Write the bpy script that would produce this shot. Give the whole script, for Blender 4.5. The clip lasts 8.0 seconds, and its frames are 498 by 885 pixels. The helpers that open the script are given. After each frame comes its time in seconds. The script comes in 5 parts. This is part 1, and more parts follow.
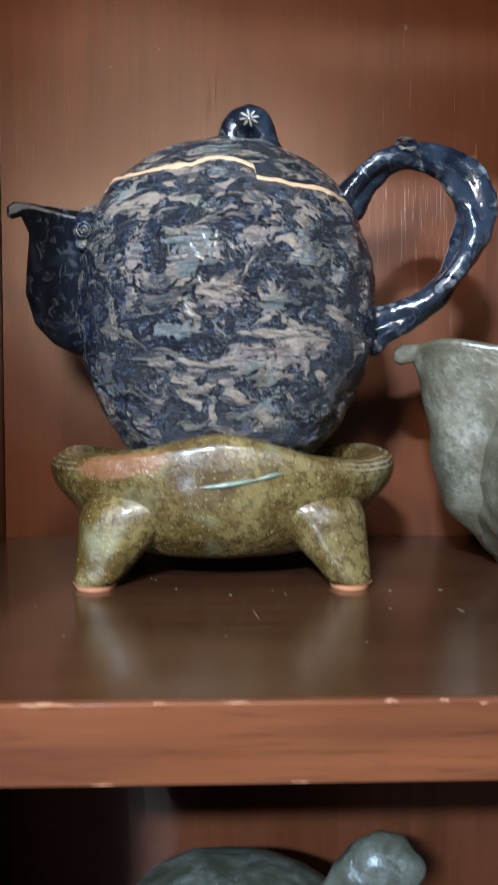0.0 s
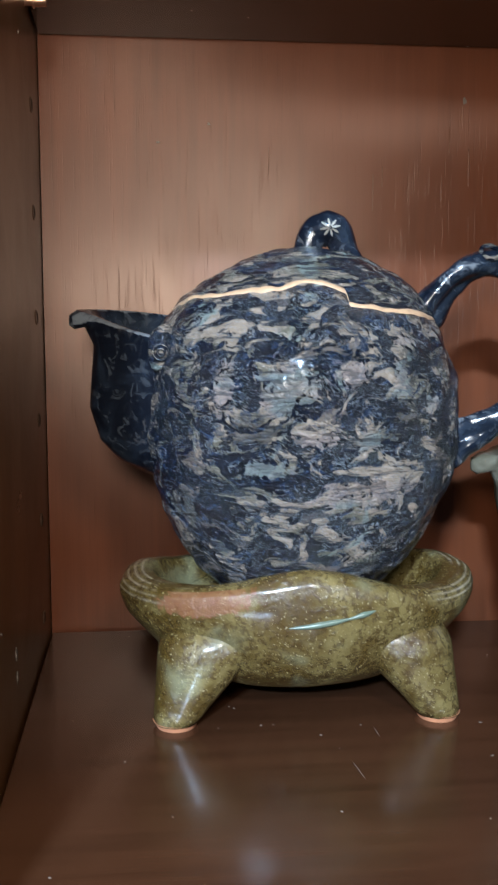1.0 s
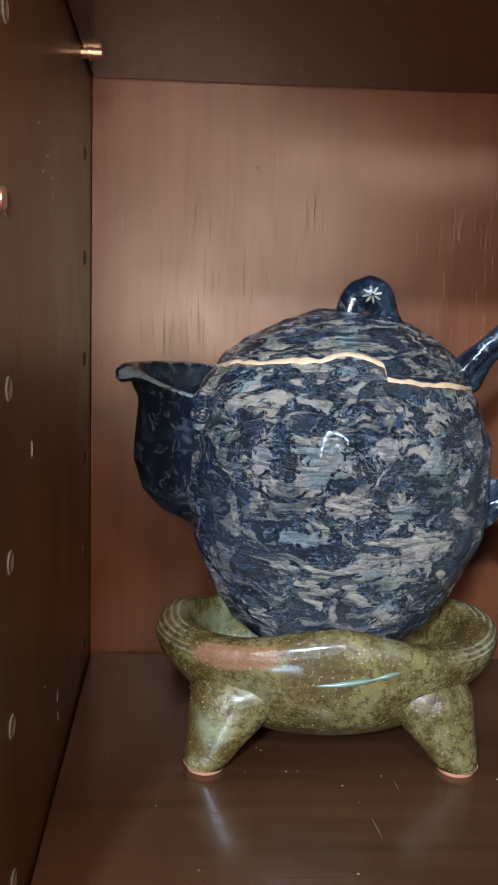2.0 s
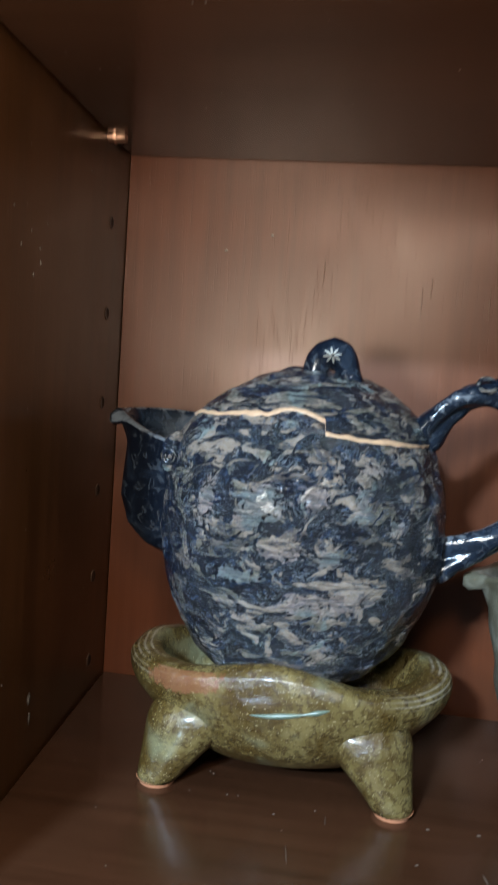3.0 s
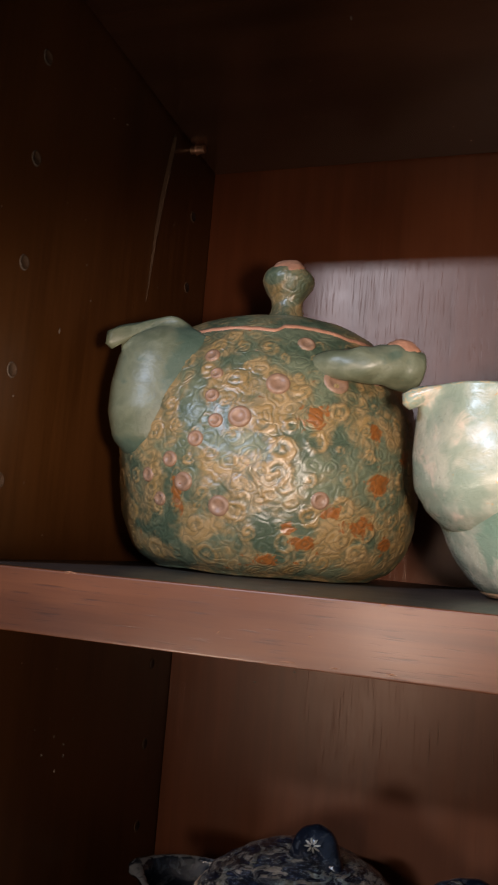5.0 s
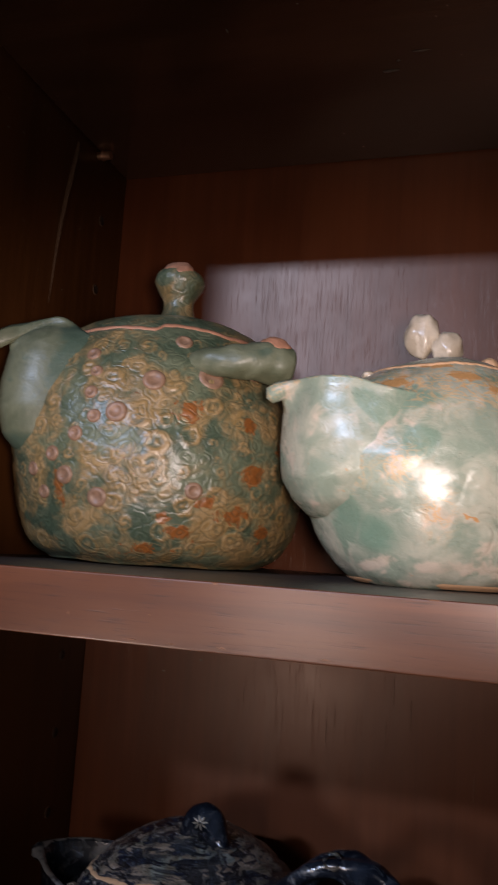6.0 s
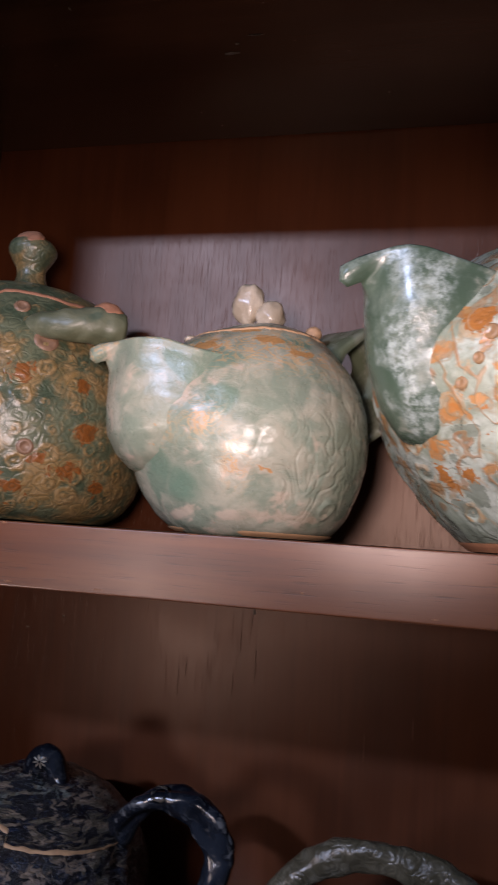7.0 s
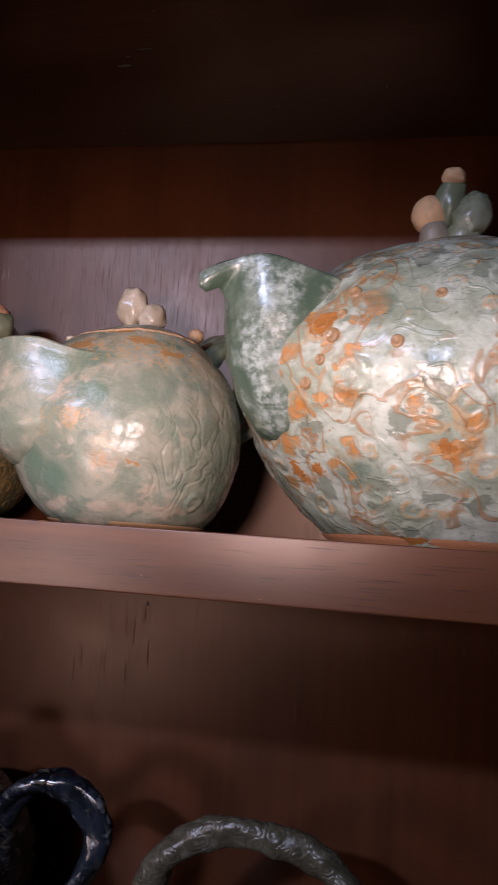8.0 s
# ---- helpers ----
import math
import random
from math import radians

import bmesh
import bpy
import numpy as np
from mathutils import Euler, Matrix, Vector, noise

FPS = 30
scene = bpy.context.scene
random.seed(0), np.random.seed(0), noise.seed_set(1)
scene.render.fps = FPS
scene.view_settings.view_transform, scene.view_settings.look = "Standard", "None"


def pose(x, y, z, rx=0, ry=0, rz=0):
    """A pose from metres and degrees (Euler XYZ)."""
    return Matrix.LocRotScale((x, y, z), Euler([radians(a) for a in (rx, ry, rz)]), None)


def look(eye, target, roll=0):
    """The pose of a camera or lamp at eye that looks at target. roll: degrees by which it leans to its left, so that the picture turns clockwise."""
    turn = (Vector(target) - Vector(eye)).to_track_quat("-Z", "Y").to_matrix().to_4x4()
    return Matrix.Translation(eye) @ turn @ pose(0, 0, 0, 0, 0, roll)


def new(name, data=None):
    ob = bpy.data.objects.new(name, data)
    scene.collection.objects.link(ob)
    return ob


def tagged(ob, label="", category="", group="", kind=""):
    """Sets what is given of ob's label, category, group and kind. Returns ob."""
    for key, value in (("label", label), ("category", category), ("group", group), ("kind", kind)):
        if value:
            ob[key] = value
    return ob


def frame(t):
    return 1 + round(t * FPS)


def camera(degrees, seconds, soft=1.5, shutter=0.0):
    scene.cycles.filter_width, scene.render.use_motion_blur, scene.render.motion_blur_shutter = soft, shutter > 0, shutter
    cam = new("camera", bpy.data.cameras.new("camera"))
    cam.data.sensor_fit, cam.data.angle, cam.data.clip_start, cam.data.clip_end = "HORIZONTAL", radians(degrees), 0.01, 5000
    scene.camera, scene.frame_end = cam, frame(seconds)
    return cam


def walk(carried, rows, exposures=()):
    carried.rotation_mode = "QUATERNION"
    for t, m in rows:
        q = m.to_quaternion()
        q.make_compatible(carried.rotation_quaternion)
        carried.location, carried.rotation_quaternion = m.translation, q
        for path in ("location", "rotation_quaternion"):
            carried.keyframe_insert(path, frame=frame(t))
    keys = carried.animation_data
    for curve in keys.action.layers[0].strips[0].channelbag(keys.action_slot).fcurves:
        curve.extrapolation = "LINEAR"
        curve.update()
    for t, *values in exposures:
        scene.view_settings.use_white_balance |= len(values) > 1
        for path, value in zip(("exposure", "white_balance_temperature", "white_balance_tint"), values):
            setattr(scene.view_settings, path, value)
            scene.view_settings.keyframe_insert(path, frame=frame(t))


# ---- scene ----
cam = camera(32.9, 8.0, 1.8, 0.4)
PATH = [
    (0, (-0.00000, 0.00035, 1.29984), (0.04157, 0.99734, 1.23443), 0.22),
    (0.5, (-0.02506, 0.02077, 1.33653), (0.04820, 1.01486, 1.25638), -0.01),
    (1, (-0.04928, 0.02441, 1.36410), (0.03536, 1.01585, 1.26475), -0.07),
    (1.5, (-0.05510, 0.02178, 1.38851), (0.01798, 1.01126, 1.26367), 0.26),
    (1.7, (-0.05520, 0.01904, 1.40027), (0.01160, 1.00680, 1.25932), 0.73),
    (2.8, (0.01413, -0.00109, 1.40793), (-0.09202, 0.98684, 1.29509), 3.90),
    (3, (0.03855, -0.01223, 1.41190), (-0.10967, 0.97243, 1.31975), 3.92),
    (3.2, (0.05352, -0.01885, 1.43751), (-0.13845, 0.95912, 1.35553), 4.18),
    (3.4, (0.05801, -0.02767, 1.46768), (-0.17012, 0.94472, 1.41849), 4.60),
    (3.5, (0.05797, -0.03165, 1.47994), (-0.18704, 0.93734, 1.44767), 4.97),
    (3.6, (0.05662, -0.03377, 1.49132), (-0.20656, 0.93085, 1.47580), 5.14),
    (3.8, (0.05886, -0.03932, 1.51567), (-0.23176, 0.91742, 1.52971), 5.34),
    (4, (0.06530, -0.04463, 1.53942), (-0.24616, 0.90510, 1.57097), 5.48),
    (4.2, (0.07899, -0.05047, 1.55168), (-0.24926, 0.89251, 1.60688), 5.54),
    (5.3, (0.13945, -0.06009, 1.56965), (-0.20001, 0.87197, 1.69629), 4.28),
    (5.5, (0.14834, -0.06079, 1.57015), (-0.18581, 0.87302, 1.69800), 4.00),
    (6, (0.17879, -0.06071, 1.56515), (-0.14004, 0.87892, 1.68938), 3.81),
    (6.5, (0.21235, -0.06114, 1.55687), (-0.07952, 0.88833, 1.67226), 3.83),
    (7, (0.24708, -0.06769, 1.55334), (-0.01390, 0.89141, 1.66291), 3.94),
    (7.5, (0.26933, -0.07292, 1.55298), (0.03500, 0.89300, 1.66290), 4.01),
    (8, (0.29217, -0.07967, 1.54997), (0.08503, 0.89159, 1.66721), 4.09),
]
walk(cam, [(t, look(eye, target, roll)) for t, eye, target, roll in PATH],
     [(0.0, 2.6, 6300, 8), (1.0, 2.45, 6050, 6), (1.5, 2.42, 5980, 5), (3.0, 2.25, 5950, 2), (3.5, 1.5, 6100, 2), (4.1, 1.15, 7500, 12), (5.2, 0.30, 7150, 20), (6.5, 0.03, 6700, 27), (8.0, -0.08, 6950, 35)])

# ---------------------------------------------------------------- light
world = bpy.data.worlds.new("room_air")
scene.world = world
world.use_nodes = True
world.node_tree.nodes["Background"].inputs[0].default_value = (0.85, 0.72, 0.62, 1)
world.node_tree.nodes["Background"].inputs[1].default_value = 0.006


def spot(name, eye, target, watts, cone, blend, radius, colour, wide=1.0):
    d = bpy.data.lights.new(name, "SPOT")
    d.energy, d.spot_size, d.spot_blend, d.shadow_soft_size, d.color = watts, radians(cone), blend, radius, colour
    ob = new(name, d)
    ob.matrix_world = look(eye, target) @ Matrix.Diagonal((wide, 1, 1, 1))
    return ob


def panel_light(name, eye, target, watts, wide, high, colour):
    d = bpy.data.lights.new(name, "AREA")
    d.energy, d.shape, d.size, d.size_y, d.color = watts, "RECTANGLE", wide, high, colour
    ob = new(name, d)
    ob.matrix_world = look(eye, target)
    return ob


# the phone torch, as it stands before the lower shelf, on its way up and before the upper shelf
spot("torch_low", (-0.085, 0.0, 1.425), (0.0, 0.487, 1.330), 1.08, 140, 0.4, 0.030, (1.0, 0.90, 0.80))
spot("torch_rising", (0.042, -0.035, 1.530), (0.03, 0.487, 1.420), 0.78, 140, 0.4, 0.028, (1.0, 0.90, 0.80))
spot("torch_high", (0.205, -0.055, 1.574), (0.115, 0.487, 1.655), 5.6, 37, 1.0, 0.024, (1.0, 0.90, 0.82), 3.2)
# the room's ceiling light
panel_light("ceiling_lamp", (-0.68, -2.05, 2.47), (0.1, 0.487, 1.65), 34.0, 0.22, 0.08, (0.52, 0.72, 1.0))


# ---------------------------------------------------------------- material nodes
class Nodes:
    """A short way to wire up a material."""

    def __init__(self, name):
        self.m = bpy.data.materials.new(name)
        self.m.use_nodes = True
        self.t = self.m.node_tree
        self.bsdf = self.t.nodes["Principled BSDF"]
        self.coord = self.t.nodes.new("ShaderNodeTexCoord").outputs["Object"]

    def put(self, socket, value):
        if isinstance(value, bpy.types.NodeSocket):
            self.t.links.new(value, socket)
        elif isinstance(value, (tuple, list)) and len(value) == 3 and socket.type == "RGBA":
            socket.default_value = (*value, 1)
        else:
            socket.default_value = value

    def mapped(self, scale=(1, 1, 1), shift=(0, 0, 0), turn=(0, 0, 0), vec=None):
        n = self.t.nodes.new("ShaderNodeMapping")
        self.put(n.inputs["Vector"], vec or self.coord)
        n.inputs["Scale"].default_value = scale
        n.inputs["Location"].default_value = shift
        n.inputs["Rotation"].default_value = turn
        return n.outputs[0]

    def noise(self, scale, detail=4, rough=0.55, warp=0.0, vec=None):
        n = self.t.nodes.new("ShaderNodeTexNoise")
        self.put(n.inputs["Vector"], vec or self.coord)
        n.inputs["Scale"].default_value = scale
        n.inputs["Detail"].default_value = detail
        n.inputs["Roughness"].default_value = rough
        n.inputs["Distortion"].default_value = warp
        return n.outputs[0]

    def cells(self, scale, vec=None, out="Distance", rand=1.0):
        n = self.t.nodes.new("ShaderNodeTexVoronoi")
        self.put(n.inputs["Vector"], vec or self.coord)
        n.inputs["Scale"].default_value = scale
        n.inputs["Randomness"].default_value = rand
        return n.outputs[out]

    def warped(self, vec, scale, amount):
        """vec pushed about by a noise of that scale."""
        n = self.t.nodes.new("ShaderNodeTexNoise")
        self.put(n.inputs["Vector"], vec)
        n.inputs["Scale"].default_value = scale
        n.inputs["Detail"].default_value = 2
        s = self.t.nodes.new("ShaderNodeVectorMath")
        s.operation = "MULTIPLY_ADD"
        self.put(s.inputs[0], n.outputs["Color"])
        s.inputs[1].default_value = (amount, amount, amount)
        self.put(s.inputs[2], vec)
        return s.outputs[0]

    def step(self, fac, a, b):
        """0 below a, 1 above b, smooth between."""
        n = self.t.nodes.new("ShaderNodeMapRange")
        n.interpolation_type = "SMOOTHSTEP"
        self.put(n.inputs[0], fac)
        n.inputs[1].default_value, n.inputs[2].default_value = a, b
        return n.outputs[0]

    def near(self, fac, mid, wide):
        """1 where fac is at mid, 0 from wide away."""
        d = self.math("ABSOLUTE", self.math("SUBTRACT", fac, mid))
        n = self.t.nodes.new("ShaderNodeMapRange")
        self.put(n.inputs[0], d)
        n.inputs[1].default_value, n.inputs[2].default_value = 0, wide
        n.inputs[3].default_value, n.inputs[4].default_value = 1, 0
        return n.outputs[0]

    def math(self, op, a, b=0.0):
        n = self.t.nodes.new("ShaderNodeMath")
        n.operation = op
        self.put(n.inputs[0], a)
        self.put(n.inputs[1], b)
        return n.outputs[0]

    def mix(self, fac, a, b):
        n = self.t.nodes.new("ShaderNodeMix")
        n.data_type = "RGBA"
        self.put(n.inputs[0], fac)
        self.put(n.inputs[6], a)
        self.put(n.inputs[7], b)
        return n.outputs[2]

    def attr(self, name):
        n = self.t.nodes.new("ShaderNodeAttribute")
        n.attribute_name = name
        return n.outputs["Fac"]

    def bump(self, height, distance, strength=1.0, normal=None):
        n = self.t.nodes.new("ShaderNodeBump")
        n.inputs["Strength"].default_value = strength
        n.inputs["Distance"].default_value = distance
        self.put(n.inputs["Height"], height)
        if normal:
            self.put(n.inputs["Normal"], normal)
        return n.outputs[0]

    def done(self, colour, rough, normal=None, coat=0.0, coat_rough=0.1, metal=0.0, spec=0.5, tint=(1.0, 1.0, 1.0)):
        b = self.bsdf.inputs
        self.put(b["Base Color"], colour)
        self.put(b["Roughness"], rough)
        self.put(b["Metallic"], metal)
        self.put(b["Specular IOR Level"], spec)
        self.put(b["Specular Tint"], tint)
        self.put(b["Coat Weight"], coat)
        self.put(b["Coat Roughness"], coat_rough)
        if normal:
            self.put(b["Normal"], normal)
        return self.m


def wood(name, along, dark, light, rough, pores=0.5, dust=0.0, coat=0.25, gloss=0.5, relief=0.0001, sheen=(1.0, 0.90, 0.84), vessels=(1300, 0.025)):
    """Stained and varnished mahogany veneer with its grain along x, y or z."""
    k = Nodes(name)
    f = {"x": (0.05, 1, 1), "y": (1, 0.05, 1), "z": (1, 1, 0.05)}[along]
    g = {"x": (vessels[1], 1, 1), "y": (1, vessels[1], 1), "z": (1, 1, vessels[1])}[along]
    broad = k.noise(14, 3, 0.5, 0.4, k.mapped(tuple(0.3 + 0.7 * c for c in f)))
    grain = k.noise(130, 6, 0.65, 0.25, k.mapped(f))
    pore = k.step(k.noise(vessels[0], 3, 0.6, 0.0, k.mapped(g)), 0.55, 0.75)
    tone = k.math("ADD", k.math("MULTIPLY", broad, 0.75), k.math("MULTIPLY", grain, 0.5))
    colour = k.mix(k.step(tone, 0.40, 0.82), dark, light)
    colour = k.mix(k.math("MULTIPLY", pore, pores), colour, tuple(c * 0.35 for c in dark))
    if dust:
        fleck = k.cells(150, k.mapped((1, 1, 1), (0.3, 0.1, 0.2)))
        some = k.step(k.noise(60, 1), 0.60, 0.66)
        fleck = k.math("MULTIPLY", k.math("LESS_THAN", fleck, 0.07), some)
        colour = k.mix(k.math("MULTIPLY", fleck, dust), colour, (0.5, 0.45, 0.4))
    smear = k.noise(22, 4, 0.6, 0.5)
    rough = k.math("ADD", k.math("MULTIPLY", smear, 0.16), rough - 0.08)
    height = k.math("SUBTRACT", k.math("MULTIPLY", grain, 0.35), k.math("MULTIPLY", pore, 0.4))
    return k.done(colour, rough, k.bump(height, relief, 0.5), coat, 0.22, 0.0, gloss, sheen)


WOOD_BACK = wood("mahogany_back", "z", (0.062, 0.0152, 0.0046), (0.100, 0.0268, 0.0092), 0.36, 0.13, 0.0, 0.0, 0.52, 0.00022, (1.0, 0.77, 0.63))
WOOD_SIDE = wood("mahogany_side", "z", (0.046, 0.0155, 0.0034), (0.088, 0.0310, 0.0085), 0.31, 0.2, 0.4, 0.0, 0.28, 0.0001, (1.0, 0.82, 0.68))
WOOD_SHELF = wood("mahogany_shelf", "x", (0.026, 0.0104, 0.0048), (0.052, 0.0208, 0.0098), 0.19, 0.08, 0.4, 0.0, 0.53)
# shelf wood greyed to stand for the room light's grazing sheen
WOOD_SHEEN = wood("mahogany_grey_sheen", "x", (0.046, 0.037, 0.032), (0.078, 0.064, 0.056), 0.40, 0.1, 0.5, 0.0, 0.5)
WOOD_EDGE = wood("mahogany_edge", "x", (0.058, 0.0170, 0.0066), (0.135, 0.044, 0.0170), 0.35, 0.70, 0.0, 0.0, 0.5, 0.00012, (1.0, 0.93, 0.88), (900, 0.05))
WOOD_STILE = wood("mahogany_stile", "z", (0.060, 0.021, 0.009), (0.130, 0.048, 0.022), 0.42, 0.9, 0.0, 0.0, 0.9, 0.0004, (1.0, 0.95, 0.92), (800, 0.06))


def plain(name, colour, rough, metal=0.0, grain=0.12, size=400, relief=0.0003):
    k = Nodes(name)
    n = k.noise(size, 4)
    c = k.mix(n, tuple(v * (1 - grain) for v in colour), tuple(min(1, v * (1 + grain)) for v in colour))
    return k.done(c, rough, k.bump(n, relief, 0.5), metal=metal)


BRASS = plain("copper_plated_steel", (0.62, 0.33, 0.20), 0.28, 0.9)
BLACK = plain("hole_shade", (0.014, 0.008, 0.005), 0.35)
WORN = plain("bare_wood_chip", (0.21, 0.092, 0.045), 0.7)
CLAY = plain("bare_terracotta", (0.50, 0.21, 0.10), 0.75, 0.0, 0.22, 300)
CLAY_TAN = plain("bare_tan_clay", (0.40, 0.25, 0.14), 0.6, 0.0, 0.4, 400)
CLAY_PALE = plain("pale_bare_clay", (0.55, 0.32, 0.17), 0.65, 0.0, 0.25, 260)
CLAY_GLAZED = plain("pinkish_glazed_clay", (0.225, 0.130, 0.080), 0.42, 0.0, 0.5, 350, 0.0005)
BOWL_GLINT = plain("pale_blue_green_glint", (0.098, 0.126, 0.092), 0.28, 0.0, 0.2, 500)
DUST_AND_GLINT = plain("pale_dust_and_glint", (0.105, 0.078, 0.058), 0.7)
GRAIN = plain("pale_grain_streak", (0.13, 0.050, 0.022), 0.45)
CAUGHT_LIGHT = plain("caught_light_brown", (0.075, 0.040, 0.022), 0.5)
CLAY_MUTED = plain("muted_tan_glaze", (0.32, 0.19, 0.095), 0.45, 0.0, 0.5, 300, 0.0006)
CLAY_PINK = plain("pinkish_bare_clay", (0.36, 0.165, 0.095), 0.55, 0.0, 0.4, 350)
CREAM = plain("cream_inlay", (0.62, 0.58, 0.50), 0.4, 0.0, 0.2, 900)
PLASTER = plain("painted_plaster", (0.30, 0.26, 0.22), 0.8, 0.0, 0.05, 60)
CARPET = plain("brown_carpet", (0.16, 0.12, 0.09), 0.95, 0.0, 0.3, 300, 0.002)


def blue_glaze(name, grey=0.0, flat=1.45, light=1.0, shine=0.07):
    """Marbled cobalt glaze over folded bands of grey, pinkish and pale blue-green clay."""
    k = Nodes(name)
    v = k.warped(k.mapped((1, 1, flat)), 60, 0.020)
    w = k.warped(k.mapped((1, 1, flat * 1.3), (0.3, 0.2, 0.1)), 60, 0.014)
    n1 = k.noise(54, 7, 0.63, 1.5, v)
    n2 = k.noise(30, 4, 0.55, 0.6, w)
    n3 = k.noise(240, 5, 0.68, 1.2, k.mapped((1, 1, flat * 1.1), (0.7, 0.1, 0.4)))
    n5 = k.noise(120, 5, 0.62, 2.2, k.mapped((1, 1, flat * 0.9), (0.2, 0.9, 0.6)))
    # the folds of the clay: thin bands drawn out sideways
    fold = k.noise(120, 5, 0.62, 0.9, k.warped(k.mapped((0.42, 0.42, 2.3), (0.1, 0.5, 0.2)), 30, 0.030))
    deep = k.mix(k.step(n3, 0.44, 0.64), (0.0018, 0.0029, 0.0060), (0.0050, 0.0100, 0.0230))
    deep = k.mix(k.math("MULTIPLY", k.step(n5, 0.54, 0.61), 0.7), deep, (0.0130, 0.0270, 0.0580))
    dab = k.mix(k.step(n2, 0.44, 0.54), (0.096, 0.088, 0.066), (0.215, 0.170, 0.128))
    dab = k.mix(k.step(k.noise(38, 3, 0.5, 0.8, k.mapped((1, 1, 1), (0.6, 0.4, 0.2))), 0.59, 0.65), dab, (0.145, 0.175, 0.160))
    dab = k.mix(k.math("MULTIPLY", k.step(n3, 0.50, 0.66), 0.55), dab, (0.050, 0.048, 0.043))
    dab = k.mix(k.math("MULTIPLY", k.step(fold, 0.54, 0.59), 0.85), dab, (0.016, 0.020, 0.028))
    dab = k.mix(k.math("MULTIPLY", k.near(fold, 0.465, 0.018), 0.6 * light), dab, (0.27, 0.235, 0.21))
    at = 0.522 - grey
    c = k.mix(k.step(n1, at - 0.010, at + 0.034), deep, dab)
    # pale broken lines where the blue breaks over an edge or a fold
    line = k.math("MULTIPLY", k.near(n1, at, 0.011), k.step(n5, 0.46, 0.54))
    c = k.mix(k.math("MULTIPLY", line, 0.6 * light), c, (0.27, 0.29, 0.295))
    crest = k.math("MULTIPLY", k.near(fold, 0.50, 0.010), k.step(n3, 0.47, 0.55))
    c = k.mix(k.math("MULTIPLY", crest, 0.8 * light), c, (0.26, 0.26, 0.255))
    vein = k.math("MULTIPLY", k.near(k.noise(150, 4, 0.6, 2.4, v), 0.5, 0.016), k.step(n2, 0.44, 0.54))
    c = k.mix(k.math("MULTIPLY", vein, 0.6 * light), c, (0.19, 0.21, 0.225))
    ragged = k.math("ADD", k.math("MULTIPLY", k.math("SUBTRACT", n3, 0.5), 1.0), k.math("MULTIPLY", k.math("SUBTRACT", n5, 0.5), 2.4))
    blot = k.step(k.math("ADD", k.attr("pale"), ragged), 0.50, 0.58)
    tint = k.mix(k.step(n2, 0.42, 0.56), (0.165, 0.190, 0.182), (0.270, 0.215, 0.185))
    tint = k.mix(k.math("MULTIPLY", k.step(fold, 0.53, 0.60), 0.7), tint, (0.050, 0.050, 0.050))
    c = k.mix(k.math("MULTIPLY", blot, 0.65), c, k.mix(k.math("MULTIPLY", k.step(n3, 0.52, 0.64), 0.6), tint, (0.09, 0.09, 0.085)))
    dark = k.step(k.math("ADD", k.attr("deep"), ragged), 0.48, 0.58)
    c = k.mix(k.math("MULTIPLY", dark, 0.55), c, deep)
    h = k.math("ADD", k.math("MULTIPLY", n3, 0.45), k.math("ADD", k.math("MULTIPLY", n5, 0.8), k.math("ADD", k.math("MULTIPLY", k.step(n1, at - 0.04, at + 0.05), 0.30), k.math("MULTIPLY", fold, -1.1))))
    return k.done(c, k.math("ADD", k.math("MULTIPLY", n3, 0.16), shine), k.bump(h, 0.0030, 0.95), 0.1, 0.12, 0.0, 0.62)


BLUE = blue_glaze("marbled_blue_glaze", 0.008)
BLUE_LID = blue_glaze("streaky_grey_blue_glaze", 0.030, 3.4, 0.6)


def navy_glaze(name):
    """Dark navy glaze, wet and smooth, that thins to grey on ridges."""
    k = Nodes(name)
    v = k.warped(k.coord, 60, 0.012)
    n1 = k.noise(46, 4, 0.55, 0.8, v)
    n2 = k.noise(150, 4, 0.6, 1.0, v)
    c = k.mix(k.step(n1, 0.38, 0.66), (0.0036, 0.0054, 0.0095), (0.0150, 0.0215, 0.0330))
    c = k.mix(k.math("MULTIPLY", k.step(n2, 0.53, 0.66), 0.5), c, (0.050, 0.058, 0.068))
    thin = k.step(k.math("ADD", k.attr("pale"), k.math("MULTIPLY", k.math("SUBTRACT", n2, 0.5), 1.6)), 0.30, 0.62)
    c = k.mix(k.math("MULTIPLY", thin, 0.65), c, (0.16, 0.17, 0.18))
    dab = k.step(k.noise(60, 4, 0.6, 0.8, k.mapped((1, 1, 0.7), (0.3, 0.7, 0.2))), 0.60, 0.70)
    c = k.mix(k.math("MULTIPLY", dab, 0.38), c, (0.120, 0.110, 0.102))
    h = k.math("ADD", k.math("MULTIPLY", n1, 1.2), k.math("MULTIPLY", n2, 0.4))
    return k.done(c, k.math("ADD", k.math("MULTIPLY", n2, 0.16), 0.10), k.bump(h, 0.0014, 0.5), 0.2, 0.08)


BLUE_DARK = navy_glaze("deep_blue_glaze")


